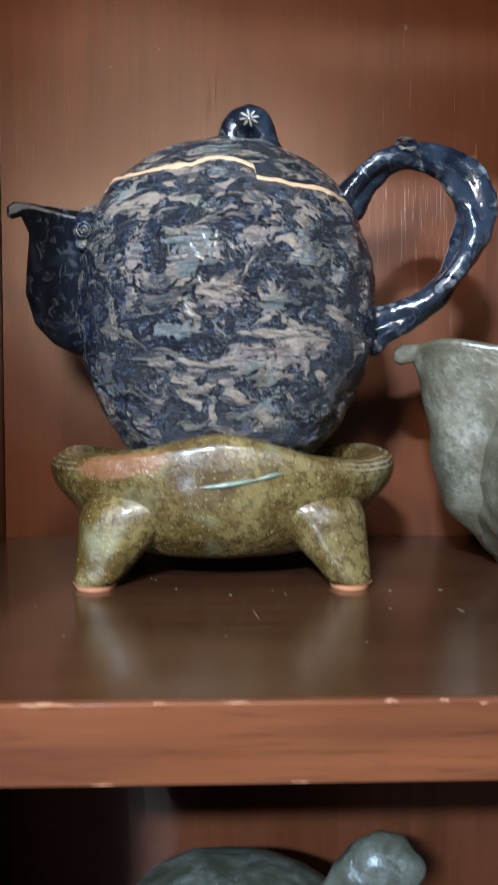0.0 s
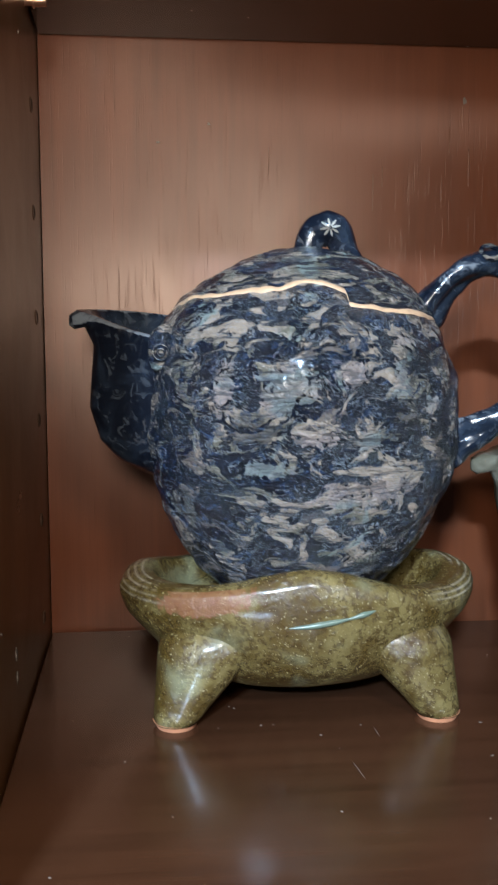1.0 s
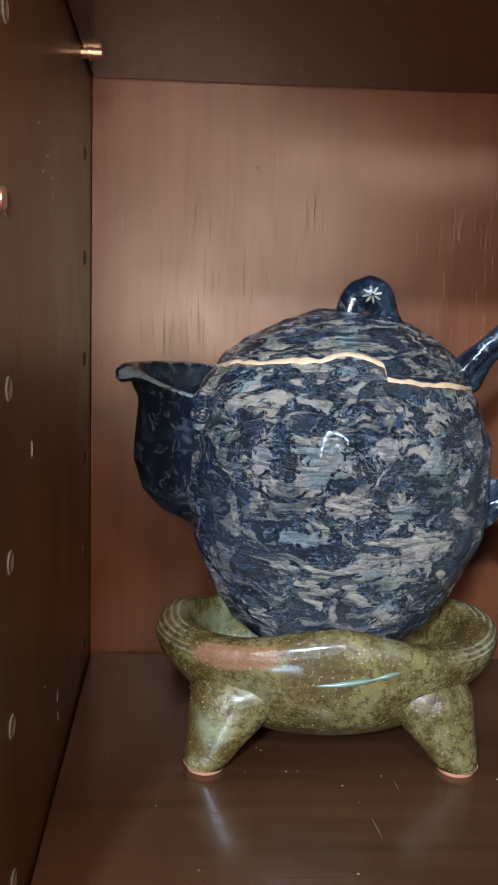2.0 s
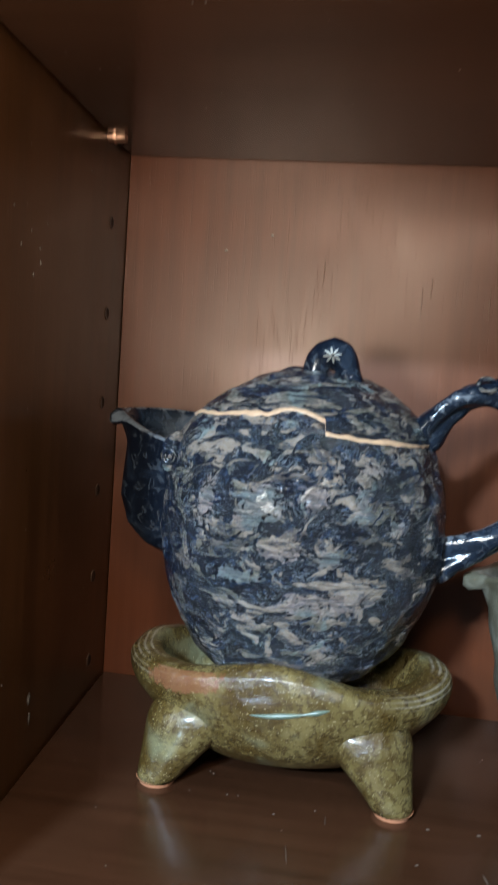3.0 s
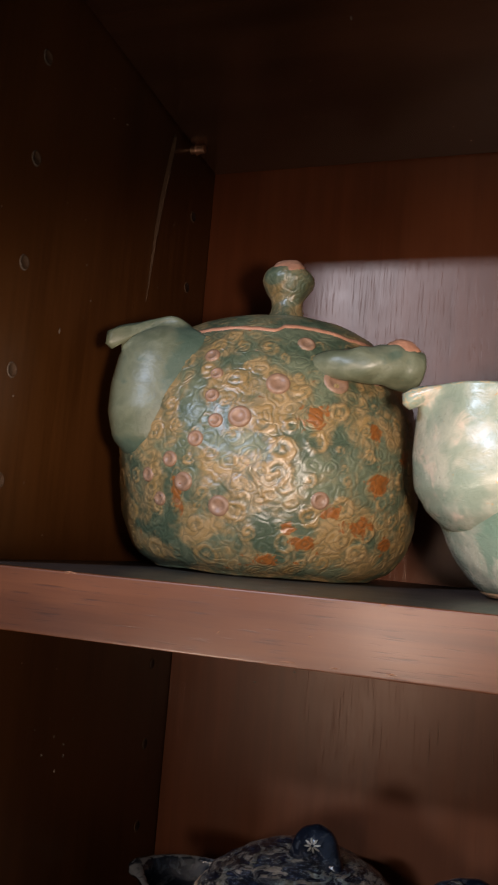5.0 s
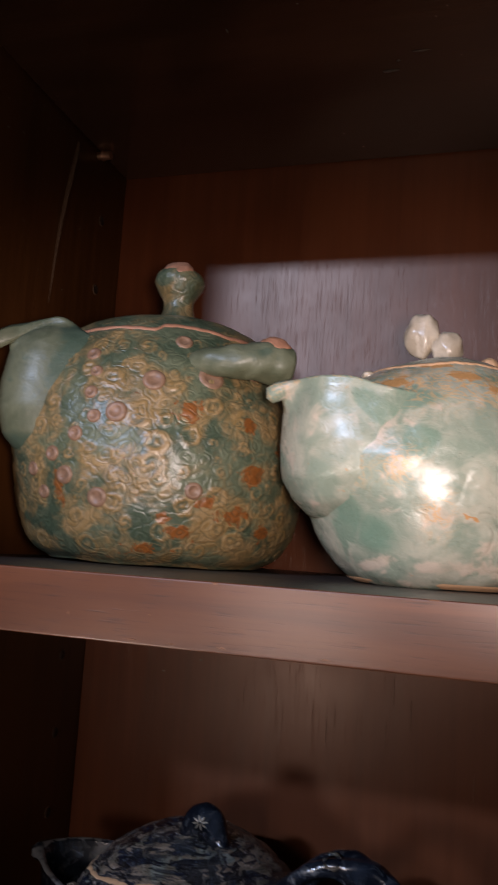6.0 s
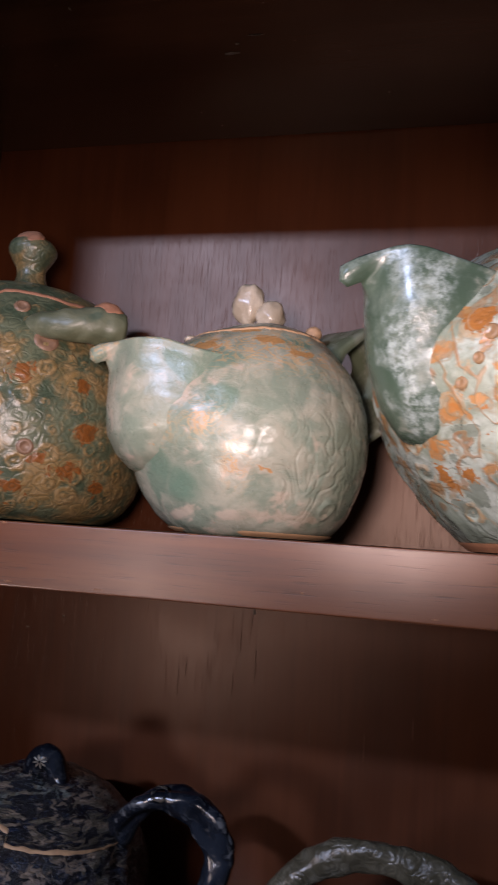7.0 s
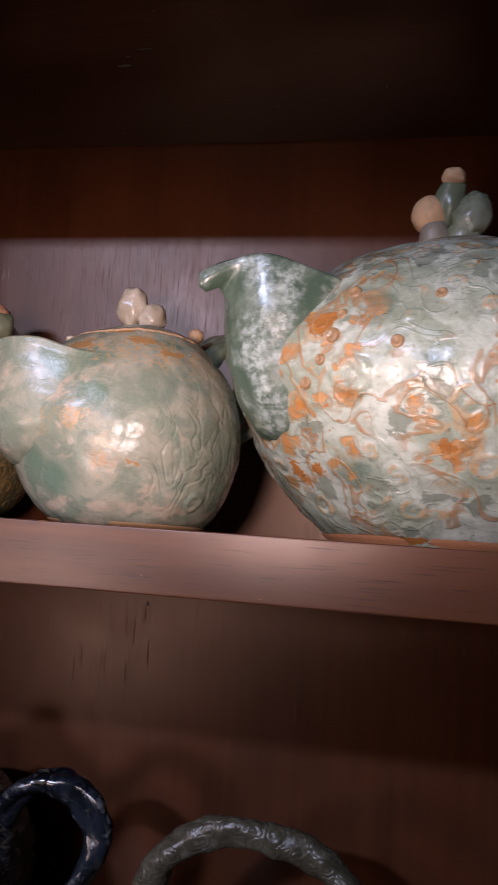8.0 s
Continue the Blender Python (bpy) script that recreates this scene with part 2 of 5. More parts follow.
def olive_glaze(name):
    k = Nodes(name)
    n1 = k.noise(45, 6, 0.6, 0.6)
    n2 = k.noise(300, 6, 0.72, 0.5)
    n3 = k.noise(900, 2, 0.6)
    c = k.mix(k.step(n1, 0.36, 0.64), (0.064, 0.039, 0.009), (0.150, 0.113, 0.040))
    c = k.mix(k.math("MULTIPLY", k.step(n2, 0.46, 0.60), 0.8), c, (0.042, 0.023, 0.006))
    c = k.mix(k.math("MULTIPLY", k.step(n3, 0.635, 0.70), 0.65), c, (0.36, 0.30, 0.16))
    c = k.mix(k.math("MULTIPLY", k.step(k.noise(38, 3, 0.5, 0.4, k.mapped((1, 1, 1), (0.2, 0.5, 0.3))), 0.52, 0.72), 0.6), c, (0.20, 0.20, 0.115))
    red = k.step(k.math("ADD", k.attr("deep"), k.math("MULTIPLY", k.math("SUBTRACT", n2, 0.5), 1.2)), 0.45, 0.65)
    c = k.mix(k.math("MULTIPLY", red, 0.6), c, (0.20, 0.080, 0.038))
    ridge = k.attr("pale")
    c = k.mix(k.math("MULTIPLY", ridge, k.math("MULTIPLY", k.step(n1, 0.36, 0.58), 0.6)), c, (0.36, 0.31, 0.24))
    return k.done(c, k.math("ADD", k.math("MULTIPLY", n2, 0.25), 0.10), k.bump(k.math("ADD", n2, k.math("MULTIPLY", n1, 1.5)), 0.0010, 0.7), 0.4, 0.14)


OLIVE = olive_glaze("speckled_olive_glaze")


def ring_glaze(name, base, base2, crest, crest2, rust, rust_at=0.5, frost=None, rough=0.16, cover=(0.44, 0.56), curls=0.0, mottle=None, patch=None, lines=None):
    """Glaze that breaks to a warm colour on raised rings; attribute relief is their height, rust the bare patches."""
    k = Nodes(name)
    v = k.warped(k.coord, 55, 0.010)
    n1 = k.noise(48, 5, 0.6, 0.5, v)
    n2 = k.noise(160, 6, 0.65, 0.6, v)
    n3 = k.noise(520, 3, 0.6)
    c = k.mix(k.step(n1, 0.40, 0.62), base, base2)
    warm = k.step(k.math("ADD", k.math("MULTIPLY", k.noise(42, 4, 0.6, 0.8, k.mapped((1, 1, 1), (0.4, 0.1, 0.7))), 0.75),
                         k.math("SUBTRACT", k.math("ADD", k.math("MULTIPLY", k.attr("relief"), 0.13), k.math("MULTIPLY", n2, 0.25)), k.math("MULTIPLY", k.attr("deep"), 0.065))), *cover)
    tone = k.mix(k.step(n2, 0.38, 0.62), crest, crest2)
    c = k.mix(k.math("MULTIPLY", warm, 0.9), c, tone)
    if curls:
        hollow = k.near(k.attr("relief"), 0.18, 0.16)
        c = k.mix(k.math("MULTIPLY", hollow, 0.4), c, tuple(0.6 * q for q in base))
    if patch:
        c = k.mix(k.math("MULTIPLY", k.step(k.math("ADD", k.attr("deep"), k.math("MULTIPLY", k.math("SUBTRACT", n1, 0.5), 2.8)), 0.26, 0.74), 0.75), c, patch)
    if lines:
        run = k.step(k.near(k.noise(85, 3, 0.5, 2.4, k.mapped((1, 1, 1.4), (0.2, 0.6, 0.9))), 0.5, 0.07), 0.25, 0.65)
        c = k.mix(k.math("MULTIPLY", k.math("MULTIPLY", run, k.attr("pale")), 0.85), c, lines)
        pin = k.math("MULTIPLY", k.math("LESS_THAN", k.cells(330), 0.10), k.step(k.noise(90, 1), 0.50, 0.60))
        c = k.mix(k.math("MULTIPLY", pin, 0.6), c, (0.04, 0.05, 0.035))
    if frost:
        fr = k.math("MULTIPLY", k.step(k.noise(48, 4, 0.6), 0.42, 0.66), k.step(k.noise(260, 7, 0.72), 0.36, 0.66))
        c = k.mix(k.math("MULTIPLY", fr, 0.5 if mottle else 0.75), c, frost)
    n4 = k.noise(95, 5, 0.6, 1.0, v)
    ragged = k.math("ADD", k.math("MULTIPLY", k.math("SUBTRACT", n2, 0.5), 1.3), k.math("MULTIPLY", k.math("SUBTRACT", n4, 0.5), 2.4))
    if mottle:
        # stamped shapes that show as orange or grey islands between channels of pale glaze
        vv = k.warped(k.mapped((1, 1, 1.25), (0.9, 0.3, 0.1)), 60, 0.028)
        d = k.cells(58, vv)
        pick = k.math("ADD", k.cells(58, vv, "Color"), 0.0)
        some = k.step(k.noise(22, 2), 0.40, 0.50)
        isle = k.math("SUBTRACT", 1.0, k.step(k.math("ADD", d, k.math("MULTIPLY", k.math("SUBTRACT", n2, 0.5), 0.9)), 0.34, 0.42))
        warm_isle = k.math("MULTIPLY", k.math("MULTIPLY", isle, k.step(pick, 0.42, 0.46)), some)
        rim = k.math("MULTIPLY", k.near(d, 0.42, 0.10), k.math("MULTIPLY", k.step(pick, 0.40, 0.50), some))
        c = k.mix(k.math("MULTIPLY", rim, 0.6), c, (0.30, 0.23, 0.13))
        c = k.mix(k.math("MULTIPLY", k.math("MULTIPLY", isle, k.step(k.math("SUBTRACT", 1.0, pick), 0.52, 0.56)), 0.75), c, tuple(0.62 * q for q in base))
        c = k.mix(k.math("MULTIPLY", warm_isle, 0.85), c, k.mix(k.step(n2, 0.40, 0.58), mottle, (0.30, 0.19, 0.09)))
        core = k.math("MULTIPLY", warm_isle, k.math("SUBTRACT", 1.0, k.step(d, 0.12, 0.24)))
        c = k.mix(k.math("MULTIPLY", core, 0.8), c, rust)
        curl = k.step(k.near(k.noise(40, 2, 0.40, 1.4, k.mapped((1, 1, 0.85), (0.5, 0.2, 0.8))), 0.53, 0.050), 0.2, 0.7)
        c = k.mix(k.math("MULTIPLY", k.math("MULTIPLY", curl, some), 0.65), c, k.mix(k.step(n2, 0.44, 0.56), (0.34, 0.20, 0.085), (0.36, 0.15, 0.045)))
        groove = k.near(k.noise(40, 2, 0.40, 1.4, k.mapped((1, 1, 0.85), (0.5, 0.2, 0.8))), 0.46, 0.022)
        c = k.mix(k.math("MULTIPLY", groove, 0.18), c, tuple(0.5 * q for q in base))
        speck = k.math("MULTIPLY", k.step(k.noise(330, 3, 0.6), 0.64, 0.69), k.step(k.noise(40, 2), 0.46, 0.58))
        c = k.mix(k.math("MULTIPLY", speck, 0.7), c, (0.07, 0.085, 0.07))
    bare = k.step(k.math("ADD", k.attr("rust"), ragged), rust_at, rust_at + 0.10)
    c = k.mix(bare, c, k.mix(n3, rust, tuple(0.55 * q for q in rust)))
    c = k.mix(k.math("MULTIPLY", k.near(k.attr("rust"), rust_at - 0.06, 0.07), 0.5), c, crest2)
    h = k.math("ADD", k.math("MULTIPLY", n2, 0.5), k.math("MULTIPLY", n3, 0.15))
    if mottle:
        h = k.math("ADD", h, k.math("SUBTRACT", k.math("MULTIPLY", curl, 0.30), k.math("MULTIPLY", isle, 0.22)))
    if lines:
        cut = k.near(k.noise(80, 2, 0.4, 1.2, k.mapped((1, 1, 0.6), (0.3, 0.8, 0.1))), 0.5, 0.09)
        h = k.math("SUBTRACT", h, k.math("MULTIPLY", k.math("MULTIPLY", cut, k.attr("carve")), 0.55))
    if curls:
        d = k.cells(125, k.warped(k.coord, 110, 0.008))
        wave = k.math("SINE", k.math("MULTIPLY", d, 19.0))
        h = k.math("ADD", h, k.math("MULTIPLY", wave, curls))
        c = k.mix(k.math("MULTIPLY", k.step(k.math("MULTIPLY", wave, -1.0), 0.2, 0.9), min(0.55, 2.6 * curls)), c, tuple(0.6 * q for q in base))
    return k.done(c, k.math("ADD", k.math("MULTIPLY", n2, 0.18), rough - 0.06), k.bump(h, 0.0011, 0.7), 0.25, max(0.15, rough))


GREEN = ring_glaze("green_ochre_ring_glaze", (0.052, 0.076, 0.046), (0.120, 0.138, 0.082), (0.255, 0.155, 0.054), (0.315, 0.205, 0.092), (0.290, 0.099, 0.023), 0.5, None, 0.29, (0.420, 0.590), 0.12)
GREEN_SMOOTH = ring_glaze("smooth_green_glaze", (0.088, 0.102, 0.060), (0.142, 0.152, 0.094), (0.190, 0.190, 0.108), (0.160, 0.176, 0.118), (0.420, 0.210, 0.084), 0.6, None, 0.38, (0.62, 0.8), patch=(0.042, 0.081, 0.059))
CELADON = ring_glaze("pale_celadon_glaze", (0.218, 0.262, 0.195), (0.390, 0.378, 0.288), (0.455, 0.378, 0.282), (0.510, 0.425, 0.328), (0.588, 0.308, 0.119), 0.50, None, 0.25, (0.545, 0.635), patch=(0.105, 0.196, 0.137), lines=(0.588, 0.343, 0.147))
MINT = ring_glaze("grey_green_orange_glaze", (0.266, 0.315, 0.238), (0.483, 0.539, 0.455), (0.476, 0.280, 0.119), (0.420, 0.336, 0.210), (0.504, 0.196, 0.050), 0.46, (0.585, 0.630, 0.580), 0.2, (0.57, 0.63), 0.03, (0.560, 0.245, 0.070), (0.070, 0.119, 0.084))
FROST = ring_glaze("frosted_dark_green_glaze", (0.061, 0.099, 0.067), (0.116, 0.157, 0.119), (0.102, 0.145, 0.102), (0.131, 0.174, 0.131), (0.652, 0.290, 0.087), 0.6, (0.522, 0.609, 0.580), 0.18, (0.7, 0.85), patch=(0.341, 0.355, 0.283))
GREY = ring_glaze("stony_grey_green_glaze", (0.064, 0.058, 0.037), (0.112, 0.104, 0.073), (0.14, 0.120, 0.085), (0.085, 0.082, 0.058), (0.22, 0.12, 0.06), 0.6, (0.21, 0.21, 0.175), 0.28, (0.60, 0.75), 0.04)
GREY_CARVED = ring_glaze("carved_grey_green_glaze", (0.064, 0.058, 0.037), (0.112, 0.104, 0.073), (0.14, 0.120, 0.085), (0.085, 0.082, 0.058), (0.22, 0.12, 0.06), 0.6, (0.21, 0.21, 0.175), 0.26, (0.60, 0.75), 0.16)


# ---------------------------------------------------------------- builders
def mesh_of(name, verts, faces, material, smooth=True, attrs=None):
    me = bpy.data.meshes.new(name)
    me.from_pydata([tuple(v) for v in verts], [], faces)
    me.update()
    if smooth:
        me.polygons.foreach_set("use_smooth", [True] * len(me.polygons))
    if material:
        me.materials.append(material)
    for key, values in (attrs or {}).items():
        a = me.attributes.new(key, "FLOAT", "POINT")
        a.data.foreach_set("value", np.asarray(values, dtype=np.float32))
    return me


def thing(name, at, label, category, group="", kind=""):
    ob = new(name)
    ob.empty_display_size = 0.02
    ob.location = at
    return tagged(ob, label, category, group, kind)


def hung(name, me, parent, label=""):
    ob = new(name, me)
    ob.parent = parent
    return tagged(ob, label)


def part(name, bm, material, parent, label="", smooth=True):
    """Link a bmesh as one mesh object under a thing or a part."""
    me = bpy.data.meshes.new(name)
    bmesh.ops.recalc_face_normals(bm, faces=bm.faces)
    bm.to_mesh(me)
    bm.free()
    if smooth:
        me.polygons.foreach_set("use_smooth", [True] * len(me.polygons))
    me.materials.append(material)
    return hung(name, me, parent, label)


def block(x0, x1, y0, y1, z0, z1, bevel=0.0015, segments=2):
    bm = bmesh.new()
    bmesh.ops.create_cube(bm, size=1)
    for v in bm.verts:
        v.co = Vector(((x0 + x1) / 2 + v.co.x * (x1 - x0), (y0 + y1) / 2 + v.co.y * (y1 - y0), (z0 + z1) / 2 + v.co.z * (z1 - z0)))
    if bevel:
        bmesh.ops.bevel(bm, geom=bm.edges[:], offset=bevel, segments=segments, affect="EDGES", profile=0.6)
    return bm


def grid_faces(nu, nv, closed=True):
    """Faces of a grid of nv rings with nu points each."""
    out = []
    for j in range(nv - 1):
        for i in range(nu if closed else nu - 1):
            a, b = j * nu + i, j * nu + (i + 1) % nu
            out.append((a, b, b + nu, a + nu))
    return out


def rough_noise(P, scale, seed):
    off = Vector((seed * 3.1, seed * 1.7, seed * 0.9))
    return np.array([noise.noise(Vector(p) * scale + off) for p in P])


def smooth_profile(prof, n):
    """n points along a profile of (radius, height), rounded by a spline."""
    p = np.array(prof, dtype=float)
    q = np.vstack([2 * p[0] - p[1], p, 2 * p[-1] - p[-2]])
    seg = np.linalg.norm(np.diff(p, axis=0), axis=1)
    s = np.concatenate([[0], np.cumsum(seg)])
    out = []
    for t in np.linspace(0, s[-1], n):
        i = min(int(np.searchsorted(s, t, side="right")) - 1, len(p) - 2)
        u = (t - s[i]) / seg[i]
        a, b, c, d = q[i], q[i + 1], q[i + 2], q[i + 3]
        out.append(0.5 * (2 * b + (c - a) * u + (2 * a - 5 * b + 4 * c - d) * u * u + (3 * b - a - 3 * c + d) * u ** 3))
    return np.array(out)


class Turned:
    """A thrown pot's wall in its own coordinates (z from its foot), with hand-made unevenness and stamped rings."""

    def __init__(self, prof, seed, lump=0.0012, fine=0.0004):
        self.prof, self.seed, self.lump, self.fine = smooth_profile(prof, 160), seed, lump, fine
        self.rings, self.blots, self.bulge = [], {}, None
        keep = np.maximum.accumulate(self.prof[:, 1])
        self.z_axis = keep + np.arange(len(keep)) * 1e-9

    def radius(self, z):
        return np.interp(z, self.z_axis, np.maximum(self.prof[:, 0], 0))

    def at(self, deg, z, out=0.0):
        r = self.radius(z) + out
        if self.bulge:       # the wall swells to meet the spout
            at, mid, wide, high, much = self.bulge
            off = (deg - at + 180) % 360 - 180
            r = r + much * math.exp(-(off / wide) ** 2 - ((z - mid) / high) ** 2)
        return np.array((r * math.cos(radians(deg)), r * math.sin(radians(deg)), z))

    def normal(self, deg, z):
        e = 0.001
        dr = (self.radius(z + e) - self.radius(z - e)) / (2 * e)
        n = Vector((math.cos(radians(deg)), math.sin(radians(deg)), -dr))
        return n.normalized()

    def shaped(self, P):
        """Lumps, fine relief and stamped rings on points of the wall; gives the points and the ring mask."""
        N = P.copy()
        N[:, 2] = 0
        ln = np.linalg.norm(N, axis=1)
        zz = P[:, 2]
        dr = (self.radius(zz + 0.001) - self.radius(zz - 0.001)) / 0.002
        N[ln > 1e-6] /= ln[ln > 1e-6][:, None]
        N[:, 2] = -dr
        N[ln <= 1e-6] = (0, 0, 1)
        N /= np.linalg.norm(N, axis=1)[:, None]
        d = self.lump * rough_noise(P, 28, self.seed) + self.fine * rough_noise(P, 110, self.seed + 5)
        mask = np.zeros(len(P))
        W = P.copy()
        if self.rings:
            W = P + 0.0016 * np.stack([rough_noise(P, 190, self.seed + q) for q in (11, 12, 13)], axis=1)
        for deg, z, size, tall, kind in self.rings:
            dist = np.linalg.norm(W - self.at(deg, z), axis=1)
            u = dist / size
            if kind == 0:      # ring with a dot
                m = np.exp(-((u - 0.75) / 0.2) ** 2) + 0.8 * np.exp(-(u / 0.25) ** 2)
            elif kind == 1:    # flat boss
                m = 1 / (1 + np.exp((u - 0.9) * 14))
            else:              # spiral curl
                ang = np.arctan2(P[:, 2] - z, (P[:, 1] - self.at(deg, z)[1]) + (P[:, 0] - self.at(deg, z)[0]))
                m = (0.5 + 0.5 * np.cos(ang + u * 9.0)) * np.exp(-(u / 0.9) ** 4)
            mask = np.maximum(mask, m * (u < 2))
            d = d + tall * m * (u < 2)
        return P + N * d[:, None], mask

    def masks(self, P):
        out = {}
        for key, spots in self.blots.items():
            m = np.zeros(len(P))
            for deg, z, wide, high in spots:
                c = self.at(deg, z)
                side = np.array((-math.sin(radians(deg)), math.cos(radians(deg)), 0))
                dx, dz = (P - c) @ side, P[:, 2] - z
                near = np.linalg.norm(P - c, axis=1) < 3 * max(wide, high)
                m = np.maximum(m, np.exp(-((dx / wide) ** 2 + (dz / high) ** 2)) * near)
            out[key] = m
        return out

    def wall(self, name, material, low, high, nu=220, nv=110, shut=True):
        """The wall between two heights; low and high may be functions of the angle in degrees."""
        verts = []
        for j in range(nv):
            for i in range(nu):
                deg = 360 * i / nu - 180
                a = low(deg) if callable(low) else low
                b = high(deg) if callable(high) else high
                f = j / (nv - 1)
                if not callable(high):     # crowd the rings where the dome closes
                    f = 1 - (1 - f) ** 1.7 if b >= self.z_axis[-1] - 1e-6 else f
                verts.append(self.at(deg, a + (b - a) * f))
        P, mask = self.shaped(np.array(verts))
        faces = grid_faces(nu, nv)
        if shut:
            faces.append(tuple(range(nu))[::-1])
        at = {"relief": mask, "rust": np.zeros(len(P)), "pale": np.zeros(len(P)), "deep": np.zeros(len(P))}
        at.update(self.masks(P))
        return mesh_of(name, P, faces, material, True, at)

    def ribbon(self, name, material, path, wide, proud, n=160):
        """A raised strip of bare clay along a path of (degrees, height)."""
        pts = np.array(path, dtype=float)
        seg = np.concatenate([[0], np.cumsum(np.hypot(np.diff(pts[:, 0]) * 0.001, np.diff(pts[:, 1])))])
        s = np.linspace(0, seg[-1], n)
        deg, z = np.interp(s, seg, pts[:, 0]), np.interp(s, seg, pts[:, 1])
        rows = []
        for i in range(n):
            w = wide * (0.8 + 0.45 * noise.noise(Vector((s[i] * 160, 1.3, self.seed)))) * min(1, 6 * min(i, n - 1 - i) / n + 0.2)
            jog = 0.0005 * noise.noise(Vector((s[i] * 220, 7.3, self.seed)))
            for off, h in ((-1, -0.0006), (-0.55, proud), (0.55, proud), (1, -0.0006)):
                rows.append(self.at(deg[i], z[i] + jog + off * w / 2, 0))
        P, _ = self.shaped(np.array(rows))
        for i in range(n):
            for q, h in enumerate((-0.0006, proud, proud, -0.0006)):
                P[i * 4 + q] += np.array(self.normal(deg[i], z[i])) * h
        return mesh_of(name, P, [tuple(reversed(f)) for f in grid_faces(4, n, False)], material)


def tube(name, path, radii, material, nu=28, n=90, squash=1.0, twist=0.0, knots=0.0, seed=1, cap=True, attrs=True):
    """A rolled coil of clay along a smooth path."""
    p = smooth_profile(path, n)
    r = np.interp(np.linspace(0, 1, n), np.linspace(0, 1, len(radii)), radii)
    verts = []
    up = Vector((0.13, 1, 0.21)).normalized()
    for i in range(n):
        a, b = Vector(p[max(i - 1, 0)]), Vector(p[min(i + 1, n - 1)])
        t = (b - a).normalized()
        s = t.cross(up).normalized()
        q = s.cross(t)
        f = i / (n - 1)
        round_off = math.sqrt(max(0.0, 1 - max(0, 1 - f * n / 5) ** 2)) * math.sqrt(max(0.0, 1 - max(0, 1 - (1 - f) * n / 5) ** 2)) if cap else 1
        for j in range(nu):
            ang = 2 * math.pi * j / nu
            lobes = 1 + knots * math.cos(2 * ang + twist * f * 2 * math.pi) + knots * 0.6 * math.sin(3 * ang - twist * f * 4)
            rr = r[i] * lobes * max(round_off, 0.02)
            verts.append(Vector(p[i]) + s * (math.cos(ang) * rr) + q * (math.sin(ang) * rr * squash))
    P = np.array([tuple(v) for v in verts])
    P = P + (P - np.repeat(p, nu, axis=0)) * (0.16 * rough_noise(P, 130, seed))[:, None]
    faces = grid_faces(nu, n) + [tuple(range(nu))[::-1], tuple(range((n - 1) * nu, n * nu))]
    z = np.zeros(len(P))
    ridge = z
    if knots > 0.2:     # the glaze breaks pale on sharp ridges
        far = np.linalg.norm(P - np.repeat(p, nu, axis=0), axis=1) / np.repeat(r, nu)
        ridge = np.clip((far - 1.18) / 0.3, 0, 0.42)
    return mesh_of(name, P, faces, material, True, {"relief": z, "rust": z, "pale": ridge, "deep": z})


